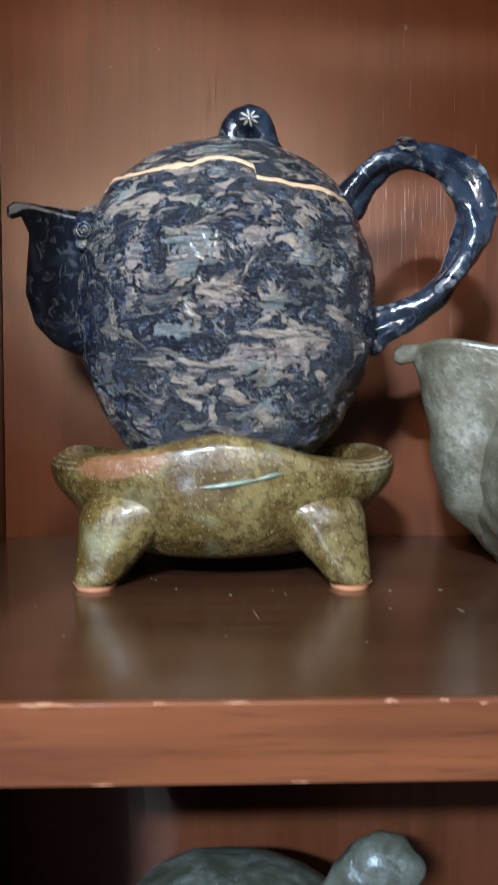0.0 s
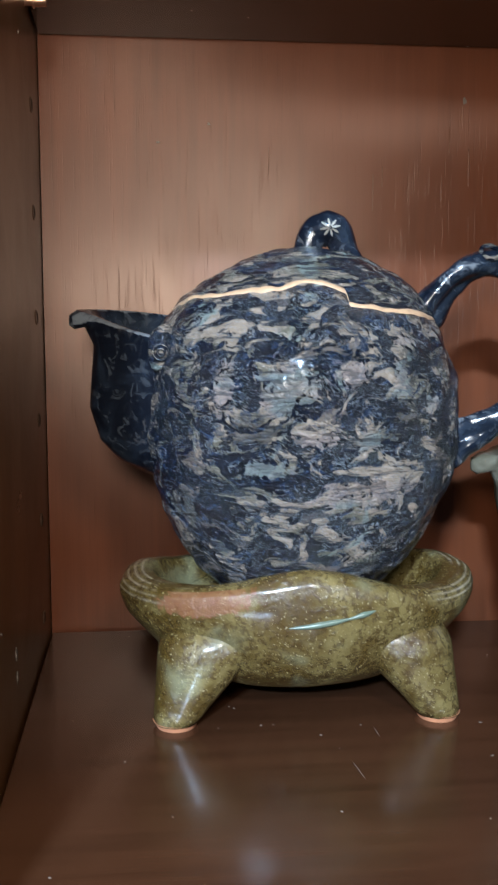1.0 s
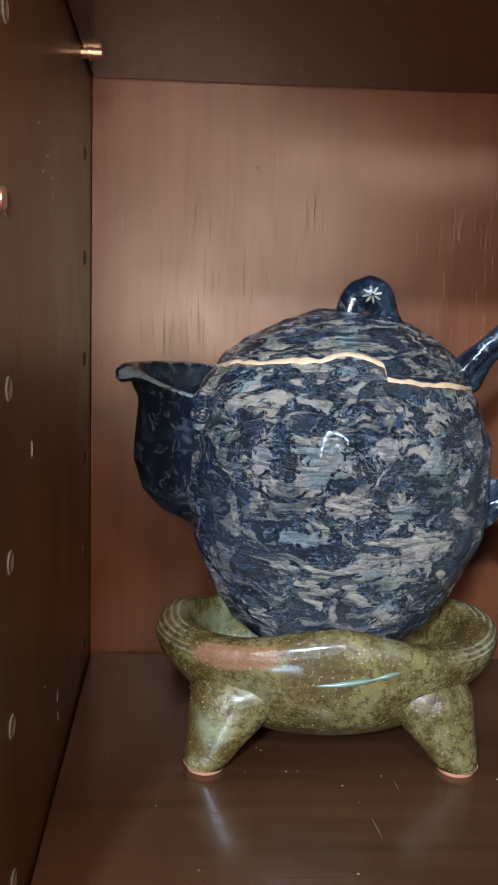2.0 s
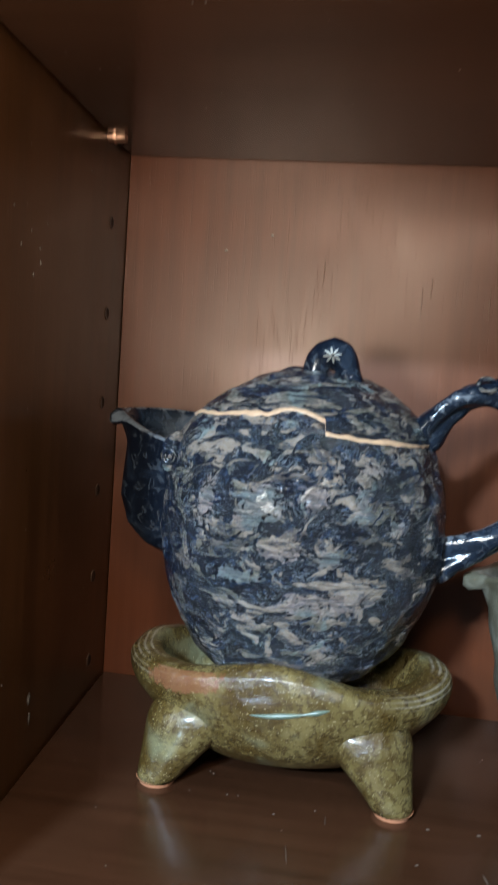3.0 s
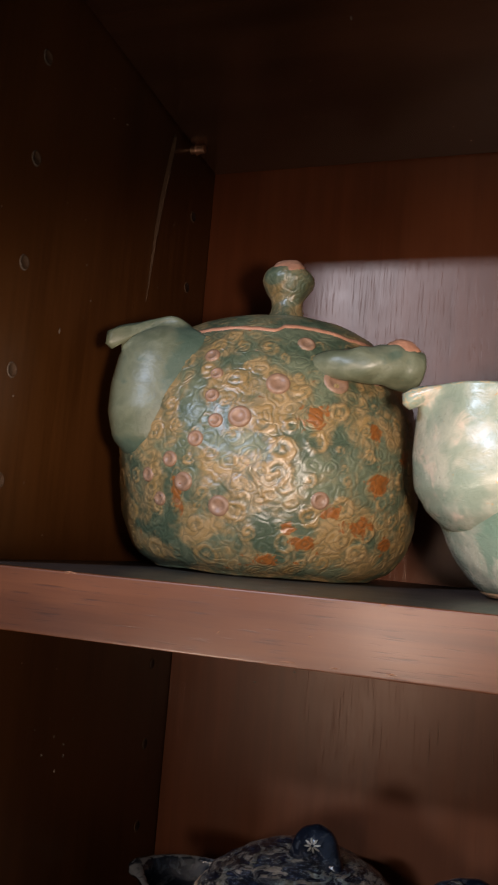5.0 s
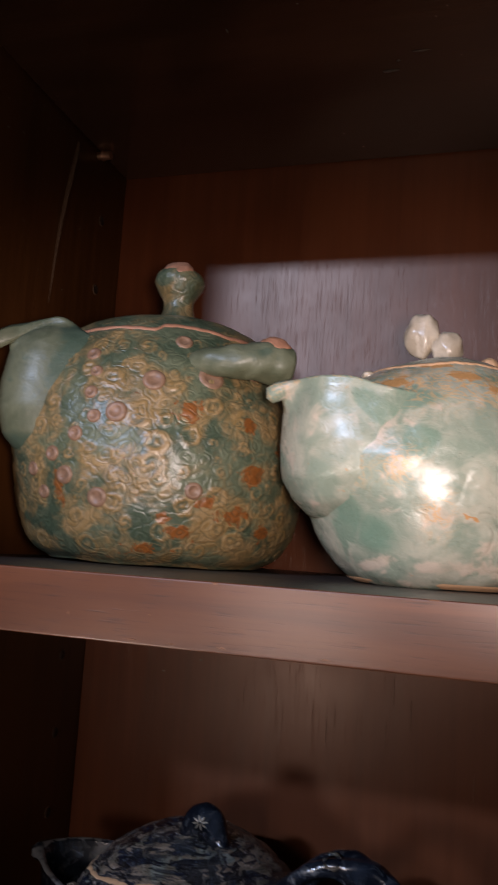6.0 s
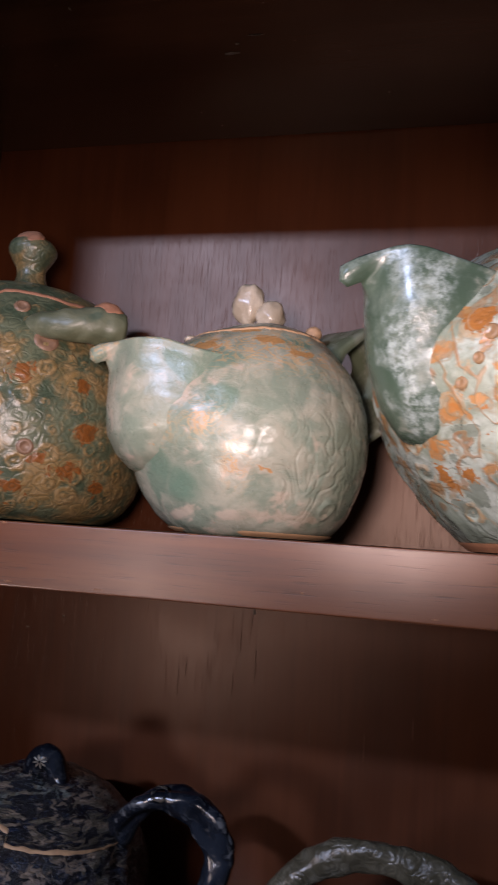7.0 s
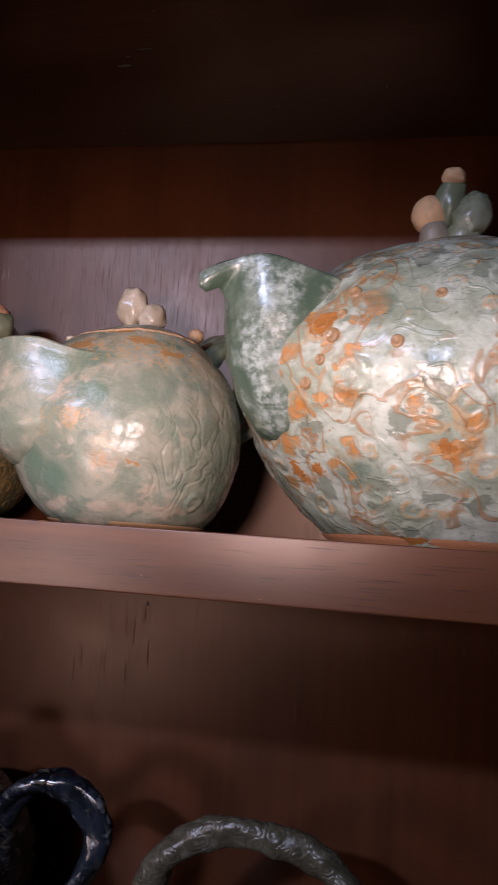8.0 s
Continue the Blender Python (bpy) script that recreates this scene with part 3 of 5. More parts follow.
def spout(name, material, deg, levels, rim, beak, thick=0.0035, root=0.02, seed=1, lump=0.0006, full=0.55, nib=15, flare=0.14, blend=0.0, lean=0.0):
    """An open pouring spout like a jug's lip. levels: (height, reach, half width) from below up;
    rim: its height at the tip, half way and at the pot; beak: how far the tip curls out and down;
    lean: how much lower one side of its mouth lies than its middle."""
    L = np.array(levels, dtype=float)
    nu, ns = 61, 30
    phis = np.linspace(-90, 90, nu)
    rows = []

    def ring(s, inset, lip=None):
        row = []
        for ph in phis:
            e = abs(ph) / 90
            top = rim[0] * (1 - e) * (1 - 2 * e) + rim[1] * 4 * e * (1 - e) + rim[2] * e * (2 * e - 1) - lean * math.sin(radians(ph))
            z = L[0, 0] + (top - L[0, 0]) * s
            reach, half = np.interp(z, L[:, 0], L[:, 1]) - inset, np.interp(z, L[:, 0], L[:, 2]) - inset
            c = max(0.0, math.cos(radians(ph))) ** full
            foot = min(1, max(0, (abs(ph) - 48) / 36))
            u, v = root + (reach - root) * c, half * math.sin(radians(ph)) * (1 + flare * foot * foot)
            if lip:
                g = math.exp(-(ph / nib) ** 2)
                u, z = u + beak * lip[0] * g, z + beak * lip[1] * g
            row.append((u, v, z))
        rows.append(row)

    for j in range(ns):
        s = j / (ns - 1) * 0.94
        ring(s, 0.0, (0.30 * max(0, (s - 0.80) / 0.14), -0.30 * max(0, (s - 0.80) / 0.14)) if s > 0.8 else None)
    ring(0.97, -0.0006, (0.72, -0.70))
    ring(0.985, -0.0006, (1.0, -0.62))
    ring(0.995, 0.0, (1.05, -0.25))
    ring(1.0, thick * 0.4, (0.8, 0.0))
    ring(0.995, thick * 0.9, (0.35, 0.02))
    for s in (0.97, 0.9, 0.8, 0.65, 0.5, 0.35):
        ring(s, thick)
    P = np.array(rows).reshape(-1, 3)
    a = radians(deg)
    Q = np.stack([P[:, 0] * math.cos(a) - P[:, 1] * math.sin(a), P[:, 0] * math.sin(a) + P[:, 1] * math.cos(a), P[:, 2]], axis=1)
    Q = Q + np.stack([rough_noise(Q, 45, seed), rough_noise(Q, 45, seed + 3), rough_noise(Q, 45, seed + 6)], axis=1) * lump
    zero = np.zeros(len(Q))
    lip = np.repeat(np.array([0.6 if ns + 1 <= j <= ns + 4 else 0.0 for j in range(len(rows))]), nu)
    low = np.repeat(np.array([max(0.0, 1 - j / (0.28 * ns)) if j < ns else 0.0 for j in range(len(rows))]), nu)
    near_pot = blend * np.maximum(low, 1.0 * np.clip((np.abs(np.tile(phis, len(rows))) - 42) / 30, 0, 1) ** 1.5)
    return mesh_of(name, Q, grid_faces(nu, len(rows), False), material, True, {"relief": zero, "rust": zero, "pale": lip, "deep": near_pot})


def lump(name, centre, size, material, tilt=(0, 0, 0), seed=1, dent=0.12, squareness=1.0):
    """A pinched ball of clay."""
    bm = bmesh.new()
    bmesh.ops.create_uvsphere(bm, u_segments=32, v_segments=20, radius=1)
    R = Euler([radians(q) for q in tilt]).to_matrix()
    for v in bm.verts:
        f = 1 + dent * noise.noise(v.co * 1.7 + Vector((seed, 0, 0))) + 0.3 * dent * noise.noise(v.co * 5 + Vector((0, seed, 0)))
        v.co = R @ Vector((v.co.x * size[0] * f, v.co.y * size[1] * f, v.co.z * size[2] * f)) + Vector(centre)
    me = bpy.data.meshes.new(name)
    bm.to_mesh(me)
    bm.free()
    me.polygons.foreach_set("use_smooth", [True] * len(me.polygons))
    me.materials.append(material)
    return me


def button(name, turned, deg, z, size, material, rim=0.0012, hollow=0.0):
    """A small stamped disc of clay pressed on a pot's wall."""
    bm = bmesh.new()
    prof = [(0, 0.0006 - hollow), (0.55, 0.0007 - hollow), (0.72, 0.0009), (0.85, rim), (0.98, rim * 0.8), (1.08, -0.0008)]
    nu = 20
    rings = []
    for r, h in prof[1:]:
        rings.append([bm.verts.new((r * size * math.cos(2 * math.pi * i / nu), r * size * math.sin(2 * math.pi * i / nu), h)) for i in range(nu)])
    mid = bm.verts.new((0, 0, prof[0][1]))
    for i in range(nu):
        bm.faces.new((mid, rings[0][i], rings[0][(i + 1) % nu]))
        for a, b in zip(rings, rings[1:]):
            bm.faces.new((a[i], b[i], b[(i + 1) % nu], a[(i + 1) % nu]))
    n = turned.normal(deg, z)
    seat = turned.shaped(np.array([turned.at(deg, z)]))[0][0]
    m = Matrix.Translation(Vector(seat) + n * 0.0003) @ n.to_track_quat("Z", "Y").to_matrix().to_4x4()
    bm.transform(m)
    return bm


# ---------------------------------------------------------------- the room that closes the place
def room():
    def slab(name, label, material, *b):
        me = bpy.data.meshes.new(name)
        bm = block(*b, bevel=0)
        bm.to_mesh(me)
        bm.free()
        me.materials.append(material)
        tagged(new(name, me), label, name.split("_")[0], kind="structure")
    slab("floor", "plain brown carpeted floor of the room", CARPET, -1.7, 2.3, -3.1, 0.6, -0.1, 0.0)
    slab("ceiling", "plain painted plaster ceiling of the room", PLASTER, -1.7, 2.3, -3.1, 0.6, 2.6, 2.7)
    slab("wall_north", "plain painted wall behind the bookcase", PLASTER, -1.7, 2.3, 0.52, 0.6, 0.0, 2.6)
    slab("wall_south", "plain painted wall across the room", PLASTER, -1.7, 2.3, -3.1, -3.0, 0.0, 2.6)
    slab("wall_west", "plain painted side wall of the room", PLASTER, -1.8, -1.7, -3.1, 0.6, 0.0, 2.6)
    slab("wall_east", "plain painted side wall of the room", PLASTER, 2.3, 2.4, -3.1, 0.6, 0.0, 2.6)


room()

# ---------------------------------------------------------------- the bookcase
BACK, FRONT, SHELF_FRONT = 0.487, 0.209, 0.221
LOW_TOP, HIGH_TOP, THICK = 1.2135, 1.5525, 0.0242
SKEW = 0.0475                       # the side panel is a little out of square


def side_x(y):
    return -0.1200 + SKEW * (BACK - y)


case = thing("bookcase", (0, 0, 0), "dark stained mahogany bookcase with adjustable shelves", "bookcase")


def skewed(bm):
    for v in bm.verts:
        v.co.x += SKEW * (BACK - v.co.y)
    return bm


part("side_panel", skewed(block(-0.140, -0.1200, FRONT + 0.008, BACK + 0.012, 0.02, 2.2, 0.0004)), WOOD_SIDE, case, "dark varnished side panel with drilled peg holes", False)
part("front_stile", skewed(block(-0.172, -0.1202, FRONT + 0.001, FRONT + 0.0075, 0.02, 2.2, 0.0012)), WOOD_STILE, case, "lighter worn front stile", False)
part("side_panel", block(0.80, 0.82, FRONT, BACK + 0.012, 0.02, 2.2, 0.001), WOOD_SIDE, case, "", False)
part("back_panel", block(-0.1195, 0.7995, BACK, BACK + 0.010, 0.02, 2.2, 0), WOOD_BACK, case, "reddish brown veneered back panel", False)
part("top_panel", block(-0.16, 0.82, FRONT, BACK + 0.012, 2.2, 2.225, 0.001), WOOD_SHELF, case, "", False)


def shelf(top, label, thick=THICK, front=SHELF_FRONT, hang=0.0):
    ob = thing("shelf", (0, 0, top), label, "shelf", "shelves of the bookcase")
    bm = block(-0.1190, 0.797, front + 0.0035, BACK - 0.0015, hang - thick, 0, 0.0006)
    for v in bm.verts:
        if v.co.x < 0:
            v.co.x += SKEW * (BACK - v.co.y)
    part("board", bm, WOOD_SHELF, ob, "", False)
    bm = block(side_x(front) + 0.0012, 0.797, front, front + 0.0034, -thick - 0.0002, 0.0002, 0.0008, 3)
    part("front_edge", bm, WOOD_EDGE, ob, "lighter wood edge band with small chips", False)
    return ob


LOW_THICK, LOW_FRONT = 0.0228, 0.2258
low_shelf = shelf(LOW_TOP, "dark glossy mahogany shelf board with a lighter front edge", LOW_THICK, LOW_FRONT)
high_shelf = shelf(HIGH_TOP, "dark mahogany shelf board with a lighter worn front edge", THICK, SHELF_FRONT, 0.0022)
# upward faces of this board carry that reflected light as colour
sheen_board = high_shelf.children[0].data
sheen_board.materials.append(WOOD_SHEEN)
for face in sheen_board.polygons:
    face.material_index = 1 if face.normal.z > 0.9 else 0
top_shelf = shelf(1.8365 + THICK, "dark mahogany shelf board seen from below")
base_shelf = shelf(0.975, "dark mahogany shelf board with a lighter front edge")


def shelf_pin(y, z, label="copper coloured metal shelf pin in the side panel", long=0.62):
    ob = thing("shelf_pin", (side_x(y), y, z), label, "shelf pin", "shelf pins")
    bm = bmesh.new()
    for r, a, b in ((0.0028, -0.002, 0.006), (0.0038, 0.006, 0.0075), (0.0031, 0.0075, 0.016)):
        c = bmesh.ops.create_cone(bm, cap_ends=True, segments=24, radius1=r, radius2=r * 0.94, depth=b - a)
        bmesh.ops.transform(bm, matrix=Matrix.Translation(((a + b) / 2, 0, 0)) @ Matrix.Rotation(radians(90), 4, "Y"), verts=c["verts"])
    bmesh.ops.scale(bm, vec=(long, 1, 1), verts=bm.verts)
    part("peg", bm, BRASS, ob, "", False)


for y in (0.440, 0.245):
    for z in (HIGH_TOP - THICK + 0.0010, 1.8365 - 0.0030, LOW_TOP - LOW_THICK - 0.0030):
        shelf_pin(y, z)
shelf_pin(0.243, 1.4350, "loose copper shelf pin in a spare hole", 0.16)


# no real depth: light on the rim and shade inside are coloured in
def peg_hole(y, z, edge, inside):
    bm = bmesh.new()
    nu = 18
    rings = []
    for r, d in ((0.0038, 0.0001), (0.0034, 0.0006), (0.0029, 0.0005), (0.0026, 0.0002)):
        rings.append([bm.verts.new((d, r * math.cos(2 * math.pi * i / nu), r * math.sin(2 * math.pi * i / nu))) for i in range(nu)])
    for n, (a, b) in enumerate(zip(rings, rings[1:])):
        for i in range(nu):
            bm.faces.new((a[i], a[(i + 1) % nu], b[(i + 1) % nu], b[i])).material_index = 0 if n < 1 else 1
    bm.faces.new(rings[-1]).material_index = 1
    bm.transform(Matrix.Translation((side_x(y), y, z)))
    part("peg_hole", bm, edge, case, "drilled peg hole, its lit rim put in as colour").data.materials.append(inside)


for k in range(-1, 14):
    for y in (0.453, 0.258):
        z = 1.2320 + 0.0508 * k
        if min(abs(z - c) for c in (HIGH_TOP - 0.012, 1.8365 + 0.012, LOW_TOP - 0.012)) > 0.02:
            peg_hole(y, z, *((CAUGHT_LIGHT, BLACK) if y > 0.3 else (DUST_AND_GLINT, CAUGHT_LIGHT)))

# ---------------------------------------------------------------- lower shelf: footed dish
def footed_dish(at):
    ob = thing("footed_dish", at, "speckled olive glazed pottery dish on four stubby feet, carrying a teapot", "dish")
    nu = 160

    def rim_z(a):
        d = math.degrees(math.acos(min(1, abs(math.sin(a)))))
        return 0.0530 + 0.0125 * math.exp(-(d / 27) ** 2) + 0.0025 * math.cos(a) ** 4 + 0.001 * math.sin(2 * a + 0.6) + 0.0008 * math.sin(5 * a)

    outer = [(0.0, 0.0, 0.0), (0.022, 0.018, 0.0005), (0.044, 0.034, 0.005), (0.059, 0.045, 0.015), (0.0695, 0.0515, 0.028), (0.0772, 0.0550, 0.039), (0.0797, 0.0568, 0.0480), (0.0799, 0.0570, 0.0540)]
    inner = [(0.0785, 0.0562, 0.0590), (0.0745, 0.0530, 0.0622), (0.0695, 0.0485, 0.0634), (0.0645, 0.0440, 0.0622), (0.060, 0.040, 0.048), (0.050, 0.034, 0.026), (0.034, 0.022, 0.014), (0.0, 0.0, 0.010)]
    sp = np.array(outer + inner)
    t = np.linspace(0, len(sp) - 1, 120)
    rows = np.stack([np.interp(t, np.arange(len(sp)), sp[:, c]) for c in range(3)], axis=1)
    k = np.array([0.25, 0.5, 0.25])
    for _ in range(5):
        rows[1:-1] = k[0] * rows[:-2] + k[1] * rows[1:-1] + k[2] * rows[2:]
    verts, pale, deep = [], [], []
    for q, (a, b, z) in enumerate(rows):
        for i in range(nu):
            th = 2 * math.pi * i / nu
            f = max(0, (z - 0.025) / 0.036) ** 1.5
            zz = 0.0075 + z * 0.875 + (rim_z(th) - 0.0605) * f
            verts.append((a * math.cos(th), b * math.sin(th), zz))
            pale.append(max(0.0, math.sin(t[q] * 9.0 + 0.8 * math.sin(th * 2))) * min(1, max(0, (abs(math.cos(th)) - 0.60) / 0.25)) if 6.6 < t[q] < 10.4 else 0.0)
            red = math.exp(-((math.degrees(th) - 236) / 20) ** 2)
            deep.append(red * min(1, max(0, (t[q] - 5.4) / 1.2)) if t[q] < 8.6 else 0.0)
    P = np.array(verts)
    d = 0.0013 * rough_noise(P, 30, 11) + 0.0004 * rough_noise(P, 120, 12)
    P = P + np.stack([P[:, 0] * d * 14, P[:, 1] * d * 14, d], axis=1)
    z0 = np.zeros(len(P))
    hung("bowl", mesh_of("bowl", P, grid_faces(nu, len(rows)), OLIVE, True, {"pale": pale, "deep": deep, "relief": z0, "rust": z0}), ob)
    half = rows[: int(len(rows) * 7.3 / (len(sp) - 1))]
    # the highlight across the bowl's front, built as a pale strip
    run = []
    for q in np.linspace(0, 1, 9):
        th = radians(-98 + 26 * q)
        z = 0.0420 + 0.0085 * q * q
        a, b = np.interp(z, half[:, 2], half[:, 0]), np.interp(z, half[:, 2], half[:, 1])
        run.append(((a + 0.0002) * math.cos(th), (b + 0.0002) * math.sin(th), 0.0075 + z * 0.875 + (rim_z(th) - 0.0605) * max(0, (z - 0.025) / 0.036) ** 1.5))
    hung("glaze_run", tube("glaze_run", run, (0.0003, 0.0008, 0.0013, 0.0011, 0.0006, 0.0012, 0.0004), BOWL_GLINT, 12, 40, 1.0, 0, 0.05, 4), ob, "pale blue-green streak standing in for a highlight on the glaze")
    for sx, sy in ((-1, -1), (1, -1), (-1, 1), (1, 1)):
        bm = bmesh.new()
        nr, n = 28, 16
        rings = []
        for j in range(n):
            f = j / (n - 1)
            c = Vector((sx * (0.0550 - 0.0215 * f), sy * (0.0375 - 0.0110 * f), 0.0022 + 0.044 * f))
            dome = math.sqrt(max(0.02, 1 - max(0, (f - 0.62) / 0.38) ** 2))
            rx, ry = (0.0095 + 0.0185 * f) * dome, (0.0095 + 0.0150 * f) * dome
            rings.append([bm.verts.new(c + Vector((math.cos(2 * math.pi * i / nr) * rx, math.sin(2 * math.pi * i / nr) * ry, 0.0012 * noise.noise(Vector((i * 0.4, f * 3, sx + sy)))))) for i in range(nr)])
        for a, b in zip(rings, rings[1:]):
            for i in range(nr):
                bm.faces.new((a[i], a[(i + 1) % nr], b[(i + 1) % nr], b[i]))
        bm.faces.new(rings[0])
        bm.faces.new(rings[-1])
        leg = part("foot", bm, OLIVE, ob)
        bm = bmesh.new()
        c = bmesh.ops.create_cone(bm, cap_ends=True, segments=28, radius1=0.0080, radius2=0.0096, depth=0.0028)
        bmesh.ops.transform(bm, matrix=Matrix.Translation((sx * 0.0550, sy * 0.0375, 0.0014)), verts=c["verts"])
        part("sole", bm, CLAY, leg, "unglazed orange clay sole", False)
    return ob


footed_dish((0.0042, 0.3985, LOW_TOP))


# ---------------------------------------------------------------- lower shelf: blue teapot
def coil_ring(centre, facing, radius, thick):
    """A thin ring of clay pressed onto a surface that faces that way."""
    turn = Vector(facing).to_track_quat("Z", "Y")
    bm = bmesh.new()
    ring = []
    for i in range(24):
        u = math.tau * i / 24
        row = []
        for j in range(6):
            v = math.tau * j / 6
            q = Vector(((radius + thick * math.cos(v)) * math.cos(u), (radius + thick * math.cos(v)) * math.sin(u), thick * math.sin(v)))
            row.append(bm.verts.new(Vector(centre) + turn @ q))
        ring.append(row)
    for i in range(24):
        for j in range(6):
            bm.faces.new((ring[i][j], ring[(i + 1) % 24][j], ring[(i + 1) % 24][(j + 1) % 6], ring[i][(j + 1) % 6]))
    return bm


def blue_teapot(at):
    ob = thing("teapot", at, "round marbled blue and grey pottery teapot in a footed dish", "teapot", "handmade teapots")
    prof = [(0.0, 0.0), (0.030, 0.0003), (0.0365, 0.003), (0.0490, 0.014), (0.0605, 0.033), (0.0672, 0.053), (0.0692, 0.072), (0.0690, 0.089), (0.0655, 0.106), (0.058, 0.121), (0.046, 0.1335), (0.031, 0.143), (0.015, 0.148), (0.0, 0.1495)]
    T = Turned(prof, 3, 0.0030, 0.0015)
    T.blots = {
        "pale": [(-100, 0.092, 0.012, 0.009), (-104, 0.085, 0.008, 0.007), (-64, 0.094, 0.004, 0.010), (-80, 0.096, 0.006, 0.006), (-122, 0.090, 0.004, 0.012), (-74, 0.070, 0.006, 0.005), (-92, 0.072, 0.012, 0.004), (-70, 0.052, 0.024, 0.003), (-78, 0.047, 0.020, 0.0028), (-108, 0.060, 0.012, 0.003), (-60, 0.108, 0.008, 0.003), (-50, 0.084, 0.004, 0.005)],
        "deep": [(-86, 0.104, 0.016, 0.005), (-62, 0.078, 0.012, 0.008), (-112, 0.074, 0.014, 0.007), (-76, 0.116, 0.006, 0.005), (-140, 0.060, 0.014, 0.020), (-40, 0.070, 0.010, 0.016), (-90, 0.012, 0.080, 0.012), (-150, 0.080, 0.018, 0.030), (-135, 0.040, 0.020, 0.016), (-35, 0.045, 0.016, 0.022), (-30, 0.090, 0.010, 0.016), (-105, 0.106, 0.010, 0.005), (-60, 0.100, 0.005, 0.010), (-130, 0.100, 0.008, 0.008), (-84, 0.080, 0.012, 0.005), (-40, 0.100, 0.008, 0.006)],
    }
    path = [(-185, 0.1235), (-160, 0.1245), (-135, 0.1262), (-120, 0.1288), (-106, 0.1292), (-95, 0.1315), (-88, 0.1312), (-77, 0.1285), (-77.4, 0.1232), (-64, 0.1213), (-52, 0.1196), (-38, 0.1184), (-10, 0.1175)]
    d = np.array([p[0] for p in path])
    h = np.array([p[1] for p in path])
    seam = lambda a: float(np.interp(a, d, h, right=0.1175)) if a < 150 else 0.1235
    hung("body", T.wall("body", BLUE, 0.0, seam, 260, 130), ob)
    hung("lid", T.wall("lid", BLUE_LID, seam, float(T.z_axis[-1]), 220, 60, False), ob, "streaky grey lid of the same pot")
    hung("lid_seam", T.ribbon("lid_seam", CLAY_TAN, path, 0.0031, 0.0004), ob, "bare tan clay line round the lid")
    levels = [(0.050, 0.066, 0.010), (0.057, 0.080, 0.016), (0.066, 0.0885, 0.0195), (0.080, 0.0925, 0.0215), (0.096, 0.0915, 0.0235), (0.108, 0.0905, 0.0255), (0.122, 0.092, 0.0270)]
    hung("spout", spout("spout", BLUE_DARK, 180, levels, (0.1225, 0.1195, 0.1130), 0.0085, 0.0028, 0.035, 4, 0.0006, 0.7, 17, lean=0.0060), ob, "dark blue open spout with a curled lip")
    hung("spout_scroll", lump("spout_scroll", (-0.0600, -0.0265, 0.1060), (0.0064, 0.0062, 0.0098), BLUE_LID, (0, 10, 20), 3), ob)
    for r in (0.0032, 0.0015):
        bm = coil_ring((-0.0605, -0.0330, 0.1040), (-0.12, -1.0, 0.0), r, 0.0005)
        part("scroll_ring", bm, BLUE_DARK, ob)
    handle = [(0.052, -0.008, 0.116), (0.060, -0.008, 0.128), (0.073, -0.009, 0.1402), (0.090, -0.009, 0.1440), (0.1055, -0.009, 0.1378), (0.1148, -0.009, 0.1215), (0.1125, -0.009, 0.103), (0.101, -0.009, 0.084), (0.084, -0.008, 0.070), (0.062, -0.006, 0.060)]
    loop = hung("handle", tube("handle", handle, (0.0078, 0.0064, 0.0066, 0.0072, 0.0076, 0.0076, 0.0070, 0.0062, 0.0064, 0.0088), BLUE_DARK, 44, 140, 1.0, 2.2, 0.26, 5), ob, "dark blue braided loop handle")
    part("stamped_ring", coil_ring((0.0818, -0.0145, 0.1472), (0.0, -0.78, 0.62), 0.0040, 0.0011), BLUE_LID, loop, "grey ring stamped on the handle")
    arch = [(-0.0005, -0.0115, 0.141), (0.0020, -0.0115, 0.149), (0.006, -0.0115, 0.1550), (0.0105, -0.0115, 0.1568), (0.015, -0.0115, 0.1545), (0.0182, -0.0115, 0.148), (0.0205, -0.0115, 0.140)]
    knob = hung("knob", tube("knob", arch, (0.0074, 0.0056, 0.0064, 0.0080, 0.0064, 0.0056, 0.0074), BLUE_DARK, 30, 60, 0.95, 0, 0.03, 8), ob, "arched blue knob with a cream stamped flower")
    for i in range(8):
        bm = bmesh.new()
        a = i * math.pi / 4 + 0.2
        vs = []
        for s, w in ((0.0008, 0.0003), (0.0028, 0.00055), (0.0044, 0.00025)):
            for sg in (-1, 1):
                vs.append(bm.verts.new((0.0105 + s * math.cos(a) - sg * w * math.sin(a), -0.0201 + 22 * s * s, 0.1562 + 0.86 * s * math.sin(a) + sg * w * math.cos(a))))
        bm.faces.new((vs[0], vs[1], vs[3], vs[2]))
        bm.faces.new((vs[2], vs[3], vs[5], vs[4]))
        bmesh.ops.solidify(bm, geom=bm.faces[:], thickness=0.0008)
        part("petal", bm, CREAM, knob)
    return ob


blue_teapot((0.0050, 0.4010, 1.2625))


